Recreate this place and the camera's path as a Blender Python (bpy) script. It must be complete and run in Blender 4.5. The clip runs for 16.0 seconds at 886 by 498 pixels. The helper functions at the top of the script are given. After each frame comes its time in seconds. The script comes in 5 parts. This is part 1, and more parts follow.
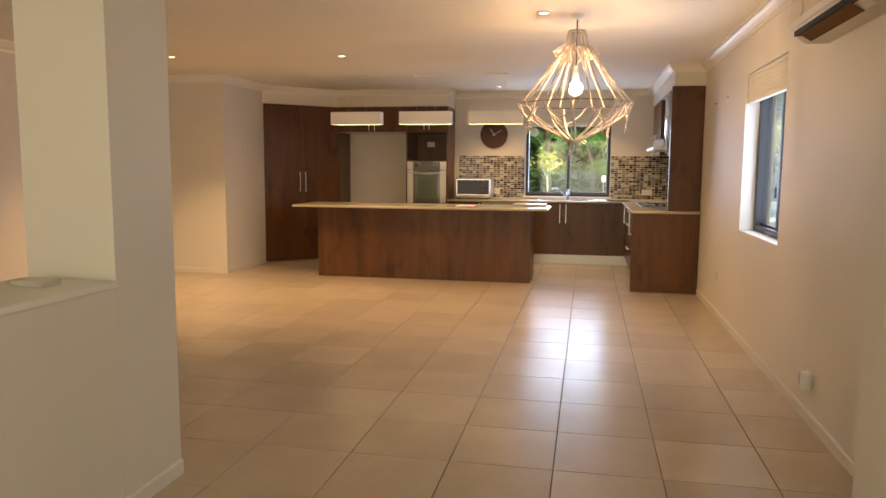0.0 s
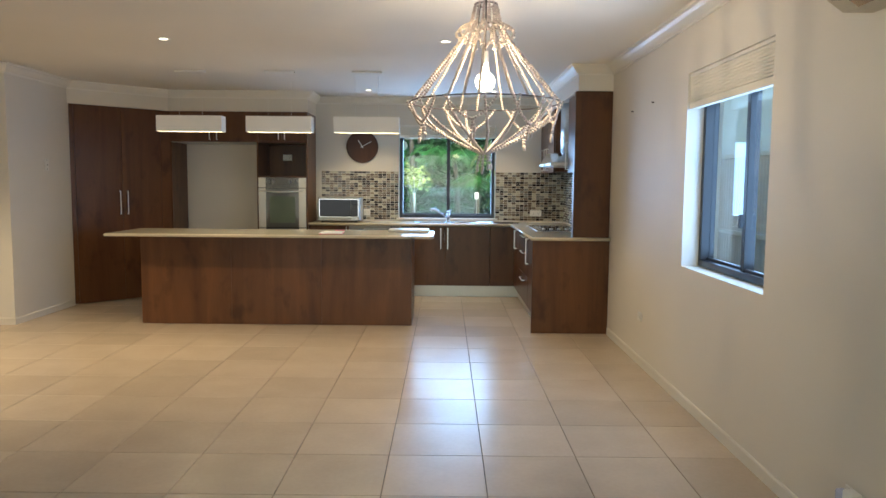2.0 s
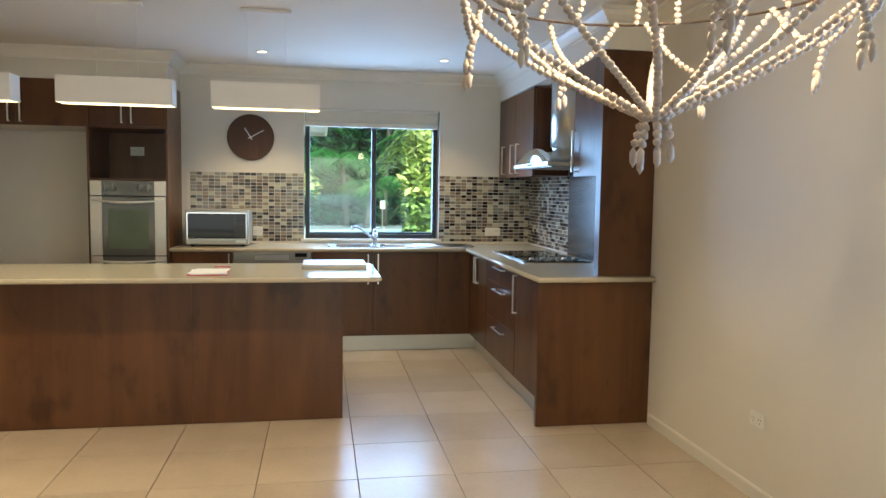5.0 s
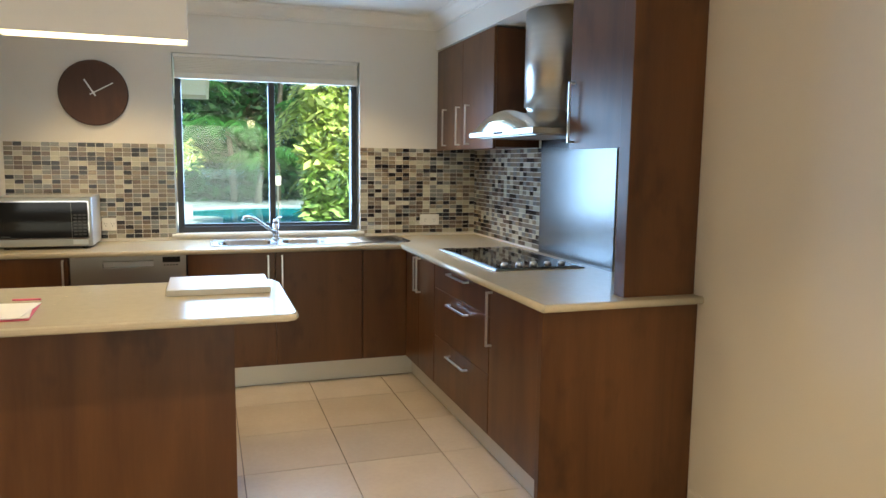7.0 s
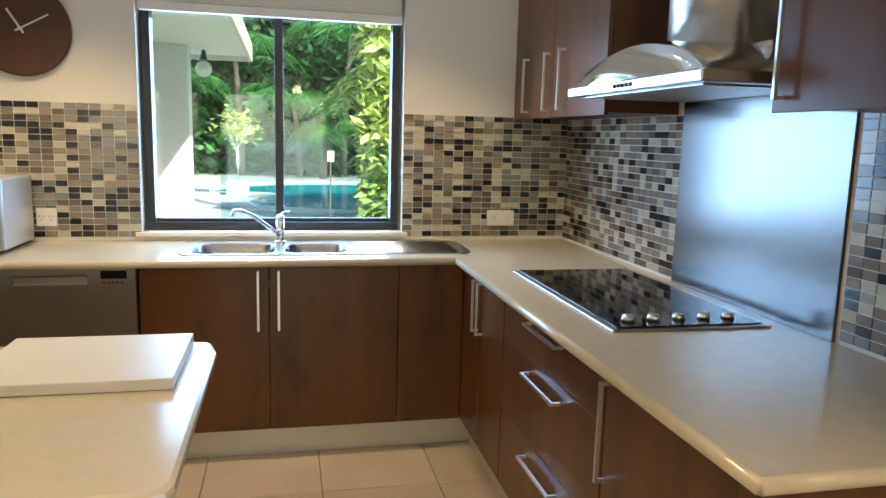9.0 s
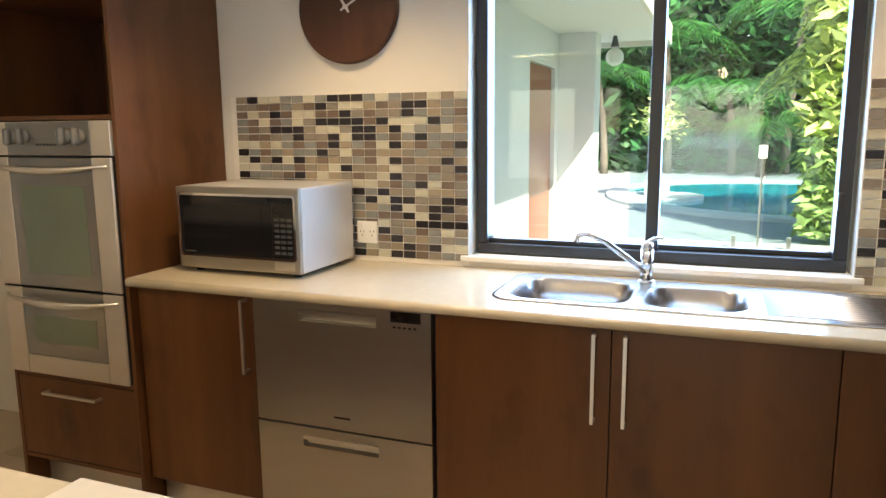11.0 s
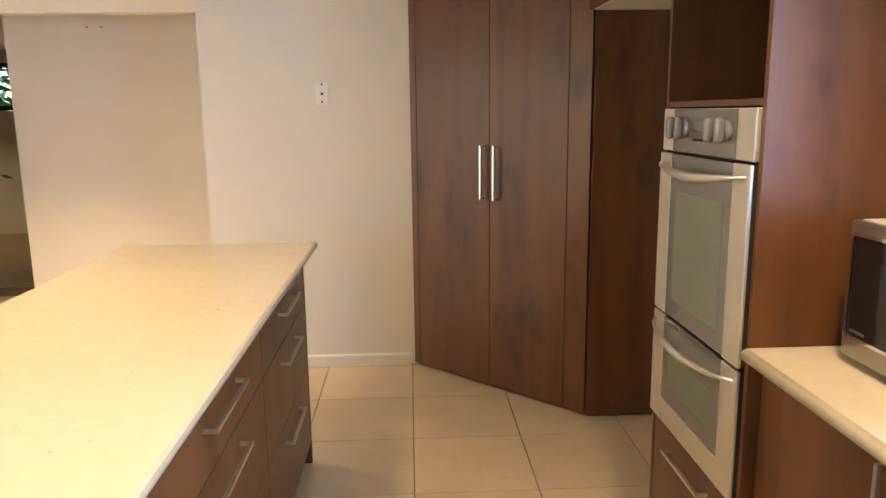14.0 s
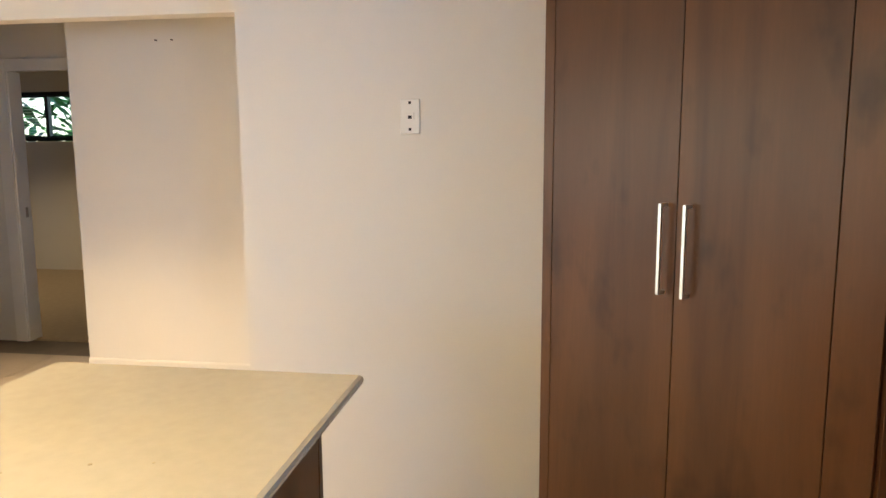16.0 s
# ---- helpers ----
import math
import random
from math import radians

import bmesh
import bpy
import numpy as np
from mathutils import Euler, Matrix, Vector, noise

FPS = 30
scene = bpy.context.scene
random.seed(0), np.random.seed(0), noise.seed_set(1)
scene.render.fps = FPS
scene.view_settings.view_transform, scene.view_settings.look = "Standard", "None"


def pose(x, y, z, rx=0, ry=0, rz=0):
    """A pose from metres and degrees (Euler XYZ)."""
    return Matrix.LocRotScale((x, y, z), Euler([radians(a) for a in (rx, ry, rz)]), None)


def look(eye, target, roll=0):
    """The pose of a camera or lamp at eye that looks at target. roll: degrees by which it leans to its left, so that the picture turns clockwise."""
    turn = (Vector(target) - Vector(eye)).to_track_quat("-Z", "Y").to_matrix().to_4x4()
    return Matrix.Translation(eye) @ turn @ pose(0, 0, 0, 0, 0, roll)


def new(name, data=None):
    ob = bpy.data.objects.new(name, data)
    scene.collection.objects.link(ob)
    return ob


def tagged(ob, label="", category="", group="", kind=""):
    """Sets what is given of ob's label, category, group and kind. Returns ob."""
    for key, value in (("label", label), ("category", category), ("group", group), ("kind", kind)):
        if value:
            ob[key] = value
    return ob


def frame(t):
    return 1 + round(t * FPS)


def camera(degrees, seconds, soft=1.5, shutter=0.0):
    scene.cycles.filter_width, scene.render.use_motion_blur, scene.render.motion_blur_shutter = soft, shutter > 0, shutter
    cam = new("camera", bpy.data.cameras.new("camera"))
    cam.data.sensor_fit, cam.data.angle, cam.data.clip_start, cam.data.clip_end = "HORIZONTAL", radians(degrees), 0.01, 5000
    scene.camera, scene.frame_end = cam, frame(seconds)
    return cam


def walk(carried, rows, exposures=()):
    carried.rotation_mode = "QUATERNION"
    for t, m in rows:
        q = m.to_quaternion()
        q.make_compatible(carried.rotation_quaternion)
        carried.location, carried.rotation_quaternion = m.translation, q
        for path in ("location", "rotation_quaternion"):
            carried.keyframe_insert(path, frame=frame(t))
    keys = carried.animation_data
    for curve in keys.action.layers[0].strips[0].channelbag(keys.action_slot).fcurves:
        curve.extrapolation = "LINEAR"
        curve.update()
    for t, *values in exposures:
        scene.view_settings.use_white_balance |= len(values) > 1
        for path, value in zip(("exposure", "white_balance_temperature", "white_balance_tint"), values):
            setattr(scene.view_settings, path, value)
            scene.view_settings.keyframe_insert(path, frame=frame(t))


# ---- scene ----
cam = camera(63.3, 16.0)
PATH = [
    (0, (0.182, 0.358, 1.426), (-0.207, 2.307, 1.201), 0.4),
    (0.5, (0.144, 0.727, 1.458), (-0.093, 2.7, 1.239), 0.6),
    (1, (0.135, 1.142, 1.446), (-0.021, 3.123, 1.218), 0.7),
    (1.5, (0.015, 1.522, 1.442), (-0.077, 3.509, 1.232), 0.8),
    (2, (-0.15, 1.946, 1.464), (-0.156, 3.938, 1.282), 0.5),
    (2.5, (-0.26, 2.39, 1.471), (-0.198, 4.382, 1.305), 1.2),
    (3, (-0.364, 2.817, 1.473), (-0.26, 4.808, 1.321), 1.5),
    (5.5, (-0.685, 5.105, 1.474), (-0.252, 7.05, 1.301), 0.7),
    (6, (-0.72, 5.496, 1.488), (-0.186, 7.414, 1.291), 0.6),
    (6.5, (-0.679, 5.878, 1.501), (-0.087, 7.774, 1.264), 0.4),
    (7, (-0.581, 6.329, 1.511), (0.041, 8.215, 1.273), 0.7),
    (7.5, (-0.475, 6.747, 1.515), (0.157, 8.627, 1.258), 0.7),
    (8, (-0.303, 7.171, 1.488), (0.303, 9.059, 1.228), 0.8),
    (10.5, (0.036, 8.796, 1.522), (-0.252, 10.736, 1.132), 0.4),
    (11, (0.109, 9.103, 1.472), (-0.603, 10.943, 1.146), -0.5),
    (11.5, (0.199, 9.409, 1.504), (-1.066, 10.924, 1.182), 0.2),
    (12, (0.163, 9.645, 1.495), (-1.466, 10.758, 1.166), 0.3),
    (12.5, (0.082, 9.881, 1.529), (-1.759, 10.59, 1.199), -0.4),
    (13, (-0.012, 10.079, 1.527), (-1.955, 10.419, 1.199), -0.2),
    (13.5, (-0.081, 10.268, 1.53), (-2.046, 10.407, 1.181), 0.2),
    (14, (-0.284, 10.29, 1.515), (-2.247, 10.378, 1.141), -0.7),
    (14.5, (-0.623, 10.304, 1.528), (-2.591, 10.336, 1.177), -0.5),
    (15, (-0.981, 10.321, 1.513), (-2.954, 10.307, 1.185), -0.7),
    (15.5, (-1.373, 10.36, 1.506), (-3.347, 10.23, 1.211), -0.6),
    (16, (-1.803, 10.331, 1.519), (-3.76, 10.034, 1.235), -0.3),
]
EXPOSURES = [
    (0.0, 1.0, 9200, 20), (0.5, 1.1, 6500, 3), (1.5, 1.0, 6200, 3), (3.0, 0.95, 5800, 2), (5.5, 1.15, 6300, 1), (8.0, 1.25, 6800, 3), (10.5, 1.38, 6500, 4),
    (11.0, 1.5, 7000, 8), (11.5, 1.5, 8200, 16), (12.0, 1.80, 10000, 18), (13.0, 2.1, 7700, 12), (14.5, 2.25, 6800, 9), (16.0, 2.3, 6200, 6),
]
walk(cam, [(t, look(eye, target, roll)) for t, eye, target, roll in PATH], EXPOSURES)

# ---- light ----
world = bpy.data.worlds.new("sky")
scene.world = world
world.use_nodes = True
_wn = world.node_tree.nodes
_bg = _wn["Background"]
_sky = _wn.new("ShaderNodeTexSky")
_sky.sky_type = 'NISHITA'
_sky.sun_disc = False
SUN_DIR = Vector((0.42, -0.60, 0.60)).normalized()
_sky.sun_elevation = math.asin(SUN_DIR.z)
_sky.sun_rotation = math.atan2(SUN_DIR.x, SUN_DIR.y)
world.node_tree.links.new(_sky.outputs[0], _bg.inputs[0])
_bg.inputs[1].default_value = 0.15


def lamp(name, kind, power, m, colour, **more):
    data = bpy.data.lights.new(name, kind)
    data.energy, data.color = power, colour
    for key, value in more.items():
        if key == "radius":
            data.shadow_soft_size = value
        elif key == "size":
            data.shape, data.size, data.size_y = 'RECTANGLE', value[0], value[1]
        elif key == "cone":
            data.spot_size, data.spot_blend = radians(value), 0.6
        elif key == "angle":
            data.angle = radians(value)
        elif key == "spread":
            data.spread = radians(value)
    ob = new(name, data)
    ob.matrix_world = m
    return ob


WARM = (1.0, 0.73, 0.44)
SKYBLUE = (0.38, 0.58, 1.0)
lamp("sun", 'SUN', 5.0, look(SUN_DIR * 40, (0, 0, 0)), (1.0, 0.94, 0.82), angle=0.5)
lamp("bulb_light", 'POINT', 13.0, pose(0.07, 6.13, 2.045), (1.0, 0.72, 0.45), radius=0.022)
DOWNLIGHTS = ((-4.28, 7.60, 38), (-2.42, 7.82, 22), (-0.16, 7.84, 17), (-0.18, 6.02, 2), (-1.11, 10.90, 13), (0.43, 10.93, 9), (-8.30, 4.60, 8))
for dx, dy, power in DOWNLIGHTS:
    lamp("downlight_lamp", 'SPOT', power * 2.6, pose(dx, dy, 2.585), WARM, radius=0.03, cone=105)
PENDANTS = (-2.79, -1.87, -0.97)
for px in PENDANTS:
    lamp("pendant_lamp", 'AREA', 1.3, pose(px, 9.46, 1.985), (1.0, 0.74, 0.40), size=(0.60, 0.10))
# daylight in the openings
lamp("kitchen_window_light", 'AREA', 25.0, pose(-0.14, 11.86, 1.55, -90, 0, 0), SKYBLUE, size=(1.2, 1.0))
lamp("side_window_light", 'AREA', 16.0, pose(1.66, 6.16, 1.5, 0, 90, 0) , SKYBLUE, size=(1.0, 1.15))
lamp("entry_window_light", 'AREA', 17.0, pose(-0.3, -1.95, 1.35, 90, 0, 0), (0.80, 1.0, 0.90), size=(2.2, 2.0))
# added warm fill for the lounge side, no known window behind it
lamp("lounge_window_light", 'AREA', 5.0, pose(-3.4, -1.95, 1.35, 90, 0, 0), (1.0, 0.88, 0.78), size=(2.4, 2.0))


# ---- materials ----
def node_mat(name):
    m = bpy.data.materials.new(name)
    m.use_nodes = True
    nt = m.node_tree
    return m, nt, nt.nodes["Principled BSDF"]


def rgb(c):
    return (c[0], c[1], c[2], 1.0)


def surface(name, colour, rough=0.5, metal=0.0, vary=0.08, scale=6.0, fine=90.0, bump=0.05, stretch=(1, 1, 1), per_object=0.0, per_island=0.0, coat=0.0, rough_var=0.08, spec=0.5, world_space=False):
    """A two-scale procedural surface: slow stains, fine grain and relief."""
    m, nt, bsdf = node_mat(name)
    N, L = nt.nodes, nt.links
    tc = N.new("ShaderNodeTexCoord")
    mp = N.new("ShaderNodeMapping")
    mp.inputs["Scale"].default_value = stretch
    L.new(N.new("ShaderNodeNewGeometry").outputs["Position"] if world_space else tc.outputs["Object"], mp.inputs["Vector"])
    big = N.new("ShaderNodeTexNoise")
    big.inputs["Scale"].default_value, big.inputs["Detail"].default_value = scale, 4
    small = N.new("ShaderNodeTexNoise")
    small.inputs["Scale"].default_value, small.inputs["Detail"].default_value = fine, 6
    L.new(mp.outputs[0], big.inputs["Vector"])
    L.new(mp.outputs[0], small.inputs["Vector"])
    mix = N.new("ShaderNodeMath")
    mix.operation = 'MULTIPLY_ADD'
    L.new(big.outputs["Fac"], mix.inputs[0])
    mix.inputs[1].default_value = 0.65
    half = N.new("ShaderNodeMath")
    half.operation = 'MULTIPLY'
    L.new(small.outputs["Fac"], half.inputs[0])
    half.inputs[1].default_value = 0.35
    L.new(half.outputs[0], mix.inputs[2])
    fac = mix.outputs[0]
    for source, amount in (("obj", per_object), ("isl", per_island)):
        if amount:
            if source == "obj":
                r = N.new("ShaderNodeObjectInfo").outputs["Random"]
            else:
                r = N.new("ShaderNodeNewGeometry").outputs["Random Per Island"]
            add = N.new("ShaderNodeMath")
            add.operation = 'MULTIPLY_ADD'
            L.new(r, add.inputs[0])
            add.inputs[1].default_value = amount
            L.new(fac, add.inputs[2])
            sub = N.new("ShaderNodeMath")
            sub.operation = 'SUBTRACT'
            L.new(add.outputs[0], sub.inputs[0])
            sub.inputs[1].default_value = amount / 2
            fac = sub.outputs[0]
    ramp = N.new("ShaderNodeValToRGB")
    ramp.color_ramp.elements[0].position, ramp.color_ramp.elements[1].position = 0.25, 0.75
    ramp.color_ramp.elements[0].color = rgb([max(0, c * (1 - vary)) for c in colour])
    ramp.color_ramp.elements[1].color = rgb([min(1, c * (1 + vary)) for c in colour])
    L.new(fac, ramp.inputs[0])
    L.new(ramp.outputs[0], bsdf.inputs["Base Color"])
    bsdf.inputs["Roughness"].default_value = rough
    if rough > 0.45:
        rr = N.new("ShaderNodeMapRange")
        rr.inputs["To Min"].default_value, rr.inputs["To Max"].default_value = rough - rough_var, min(1, rough + rough_var)
        L.new(big.outputs["Fac"], rr.inputs["Value"])
        L.new(rr.outputs[0], bsdf.inputs["Roughness"])
    bsdf.inputs["Metallic"].default_value = metal
    bsdf.inputs["Specular IOR Level"].default_value = spec
    bsdf.inputs["Coat Weight"].default_value = coat
    if bump:
        b = N.new("ShaderNodeBump")
        b.inputs["Strength"].default_value, b.inputs["Distance"].default_value = bump, 0.002
        L.new(small.outputs["Fac"], b.inputs["Height"])
        L.new(b.outputs[0], bsdf.inputs["Normal"])
    return m


def wood_mat(name, dark, light, rough):
    """Dark woodgrain laminate, the grain upright, with knots."""
    m, nt, bsdf = node_mat(name)
    N, L = nt.nodes, nt.links
    tc, info = N.new("ShaderNodeTexCoord"), N.new("ShaderNodeObjectInfo")
    shift = N.new("ShaderNodeVectorMath")
    shift.operation = 'MULTIPLY_ADD'
    shift.inputs[1].default_value = (1, 1, 0.09)
    L.new(tc.outputs["Object"], shift.inputs[0])
    off = N.new("ShaderNodeMath")
    off.operation = 'MULTIPLY'
    off.inputs[1].default_value = 17.0
    L.new(info.outputs["Random"], off.inputs[0])
    L.new(off.outputs[0], shift.inputs[2])
    broad, fine, knot = (N.new("ShaderNodeTexNoise") for _ in range(3))
    broad.inputs["Scale"].default_value, broad.inputs["Detail"].default_value, broad.inputs["Distortion"].default_value = 4.5, 3, 1.2
    fine.inputs["Scale"].default_value, fine.inputs["Detail"].default_value = 110, 4
    L.new(shift.outputs[0], broad.inputs["Vector"])
    L.new(shift.outputs[0], fine.inputs["Vector"])
    squash = N.new("ShaderNodeVectorMath")
    squash.operation = 'MULTIPLY'
    squash.inputs[1].default_value = (1, 1, 0.55)
    L.new(tc.outputs["Object"], squash.inputs[0])
    knot.inputs["Scale"].default_value, knot.inputs["Detail"].default_value = 7, 3
    L.new(squash.outputs[0], knot.inputs["Vector"])
    ramp = N.new("ShaderNodeValToRGB")
    ramp.color_ramp.elements[0].position, ramp.color_ramp.elements[0].color = 0.22, rgb(dark)
    ramp.color_ramp.elements[1].position, ramp.color_ramp.elements[1].color = 0.82, rgb(light)
    L.new(broad.outputs["Fac"], ramp.inputs[0])
    kr = N.new("ShaderNodeMapRange")
    kr.inputs["From Min"].default_value, kr.inputs["From Max"].default_value = 0.56, 0.74
    kr.inputs["To Min"].default_value, kr.inputs["To Max"].default_value = 0.0, 0.55
    L.new(knot.outputs["Fac"], kr.inputs["Value"])
    m1, m2 = N.new("ShaderNodeMix"), N.new("ShaderNodeMix")
    m1.data_type = m2.data_type = 'RGBA'
    L.new(kr.outputs[0], m1.inputs["Factor"])
    L.new(ramp.outputs[0], m1.inputs["A"])
    m1.inputs["B"].default_value = rgb([c * 0.45 for c in dark])
    m2.blend_type = 'MULTIPLY'
    m2.inputs["Factor"].default_value = 0.20
    L.new(m1.outputs["Result"], m2.inputs["A"])
    L.new(fine.outputs["Fac"], m2.inputs["B"])
    L.new(m2.outputs["Result"], bsdf.inputs["Base Color"])
    bsdf.inputs["Roughness"].default_value = rough
    bsdf.inputs["Specular IOR Level"].default_value = 0.35
    b = N.new("ShaderNodeBump")
    b.inputs["Strength"].default_value, b.inputs["Distance"].default_value = 0.05, 0.001
    L.new(fine.outputs["Fac"], b.inputs["Height"])
    L.new(b.outputs[0], bsdf.inputs["Normal"])
    return m


def ramp_mat(name, colours, rough, island=False, spec=0.5):
    """One of several colours for each piece, by its own random number."""
    m, nt, bsdf = node_mat(name)
    N, L = nt.nodes, nt.links
    if island:
        r = N.new("ShaderNodeNewGeometry").outputs["Random Per Island"]
    else:
        r = N.new("ShaderNodeObjectInfo").outputs["Random"]
    ramp = N.new("ShaderNodeValToRGB")
    ramp.color_ramp.interpolation = 'CONSTANT'
    els = ramp.color_ramp.elements
    for i, (pos, col) in enumerate(colours):
        e = els[i] if i < 2 else els.new(pos)
        e.position, e.color = pos, rgb(col)
    L.new(r, ramp.inputs[0])
    noise_ = N.new("ShaderNodeTexNoise")
    noise_.inputs["Scale"].default_value = 160
    tc = N.new("ShaderNodeTexCoord")
    L.new(tc.outputs["Object"], noise_.inputs["Vector"])
    mx = N.new("ShaderNodeMix")
    mx.data_type, mx.blend_type = 'RGBA', 'MULTIPLY'
    mx.inputs["Factor"].default_value = 0.25
    L.new(ramp.outputs[0], mx.inputs["A"])
    L.new(noise_.outputs["Fac"], mx.inputs["B"])
    L.new(mx.outputs["Result"], bsdf.inputs["Base Color"])
    bsdf.inputs["Roughness"].default_value = rough
    bsdf.inputs["Specular IOR Level"].default_value = spec
    return m


def glow_mat(name, colour, strength):
    m, nt, bsdf = node_mat(name)
    bsdf.inputs["Base Color"].default_value = rgb(colour)
    bsdf.inputs["Emission Color"].default_value = rgb(colour)
    bsdf.inputs["Emission Strength"].default_value = strength
    return m


def glass_mat(name, tint=(1, 1, 1), rough=0.0):
    """Thin sheet glass: clear, with a mirror's share of gloss."""
    m = bpy.data.materials.new(name)
    m.use_nodes = True
    nt = m.node_tree
    N, L = nt.nodes, nt.links
    N.clear()
    out, mixs, tr, gl, lw_, po, ma = (N.new(k) for k in ("ShaderNodeOutputMaterial", "ShaderNodeMixShader", "ShaderNodeBsdfTransparent", "ShaderNodeBsdfGlossy", "ShaderNodeLayerWeight", "ShaderNodeMath", "ShaderNodeMath"))
    tr.inputs[0].default_value = rgb(tint)
    gl.inputs["Roughness"].default_value = rough
    po.operation, ma.operation = 'POWER', 'MULTIPLY_ADD'
    lw_.inputs["Blend"].default_value = 0.5
    L.new(lw_.outputs["Facing"], po.inputs[0])
    po.inputs[1].default_value = 5.0
    L.new(po.outputs[0], ma.inputs[0])
    ma.inputs[1].default_value, ma.inputs[2].default_value = 0.90, 0.035
    L.new(ma.outputs[0], mixs.inputs[0])
    L.new(tr.outputs[0], mixs.inputs[1])
    L.new(gl.outputs[0], mixs.inputs[2])
    L.new(mixs.outputs[0], out.inputs[0])
    return m


WALL = surface("wall_paint", (0.72, 0.68, 0.60), 0.55, vary=0.035, scale=1.3, fine=140, bump=0.06)
CEIL = surface("ceiling_paint", (0.80, 0.77, 0.70), 0.8, vary=0.03, scale=1.0, fine=160, bump=0.04)
TRIM = surface("trim_paint", (0.80, 0.77, 0.70), 0.4, vary=0.03, scale=2)
TILE = surface("floor_tile_glaze", (0.50, 0.41, 0.31), 0.25, vary=0.10, scale=3.0, fine=40, bump=0.0, per_object=0.35, rough_var=0.06, world_space=True)
GROUT = surface("grout", (0.16, 0.13, 0.10), 0.9, vary=0.2, scale=8)
WOOD = wood_mat("dark_woodgrain", (0.078, 0.030, 0.012), (0.180, 0.076, 0.028), 0.31)
STONE = surface("stone_top", (0.54, 0.475, 0.35), 0.17, vary=0.06, scale=30, fine=400, bump=0.0, rough_var=0.05)
STEEL = surface("brushed_steel", (0.62, 0.61, 0.58), 0.30, metal=1.0, vary=0.06, scale=3, fine=60, bump=0.03, stretch=(1, 1, 14))
STEELH = surface("drawer_steel", (0.40, 0.38, 0.34), 0.34, metal=1.0, vary=0.05, scale=2, fine=60, bump=0.03, stretch=(1, 1, 10))
POLISHED = surface("sink_steel", (0.48, 0.48, 0.49), 0.27, metal=1.0, vary=0.05, scale=10, fine=120, bump=0.02)
CHROME = surface("chrome", (0.75, 0.75, 0.75), 0.09, metal=1.0, vary=0.02, bump=0)
HANDLE = surface("satin_handle", (0.80, 0.79, 0.76), 0.34, metal=1.0, vary=0.03, bump=0)
BLACKGLASS = surface("black_glass", (0.010, 0.010, 0.011), 0.05, spec=0.35, vary=0.1, bump=0, rough_var=0.02)
OVENGLASS = surface("oven_glass", (0.13, 0.16, 0.115), 0.06, vary=0.1, bump=0, rough_var=0.03, spec=0.4)
FRAME = surface("black_aluminium", (0.015, 0.015, 0.018), 0.35, vary=0.1, bump=0.02)
DARK = surface("dark_gap", (0.012, 0.010, 0.009), 0.8, vary=0.1, bump=0)
PLASTIC = surface("white_plastic", (0.78, 0.76, 0.70), 0.3, vary=0.02, bump=0)
BEAD = surface("whitewashed_bead", (0.54, 0.46, 0.40), 0.6, vary=0.10, scale=40, fine=300, bump=0.1, per_island=0.5)
WIRE = surface("dark_wire", (0.05, 0.035, 0.025), 0.5, vary=0.2, bump=0)
BLIND = surface("blind_fabric", (0.80, 0.76, 0.66), 0.8, vary=0.03, scale=3, fine=300, bump=0.05)
PAPER = surface("paper", (0.82, 0.80, 0.76), 0.7, vary=0.03, bump=0)
PINK = surface("pink_card", (0.62, 0.10, 0.16), 0.6, vary=0.05, bump=0)
BOARD = surface("white_board", (0.62, 0.58, 0.50), 0.35, vary=0.03, scale=5, bump=0.02)
SHADE = surface("pendant_shade", (0.82, 0.80, 0.75), 0.6, vary=0.02, bump=0.02)
TUBE = glow_mat("lamp_diffuser", (1.0, 0.80, 0.48), 2.5)
BULB = glow_mat("bulb_glow", (1.0, 0.80, 0.52), 9.0)
DOWN = glow_mat("downlight_glow", (1.0, 0.86, 0.62), 5.0)
GLASS = glass_mat("window_glass", (0.93, 0.97, 0.96))
POOLGLASS = glass_mat("fence_glass", (0.80, 0.90, 0.92))
CARPET = surface("carpet", (0.36, 0.28, 0.18), 0.95, vary=0.12, scale=20, fine=300, bump=0.3)
MOSAIC_COLOURS = ((0.0, (0.022, 0.018, 0.020)), (0.19, (0.27, 0.23, 0.18)), (0.36, (0.60, 0.57, 0.44)), (0.58, (0.17, 0.125, 0.095)), (0.74, (0.33, 0.27, 0.19)), (0.86, (0.25, 0.25, 0.23)))
MOSAIC = ramp_mat("mosaic_glass", MOSAIC_COLOURS, 0.15)
MOSAICJ = ramp_mat("mosaic_glass_joined", MOSAIC_COLOURS, 0.15, island=True)
MGROUT = surface("mosaic_grout", (0.78, 0.74, 0.66), 0.8, vary=0.08, scale=30)


# ---- building helpers ----
def box(bm, x0, x1, y0, y1, z0, z1, bevel=0.0):
    """A block between the given limits, its edges eased by bevel."""
    r = bmesh.ops.create_cube(bm, size=1.0)
    vs = r["verts"]
    for v in vs:
        v.co = Vector(((x0 + x1) / 2 + v.co.x * (x1 - x0), (y0 + y1) / 2 + v.co.y * (y1 - y0), (z0 + z1) / 2 + v.co.z * (z1 - z0)))
    if bevel:
        edges = list({e for v in vs for e in v.link_edges})
        bmesh.ops.bevel(bm, geom=edges, offset=bevel, segments=2, affect='EDGES', profile=0.5)
    return bm


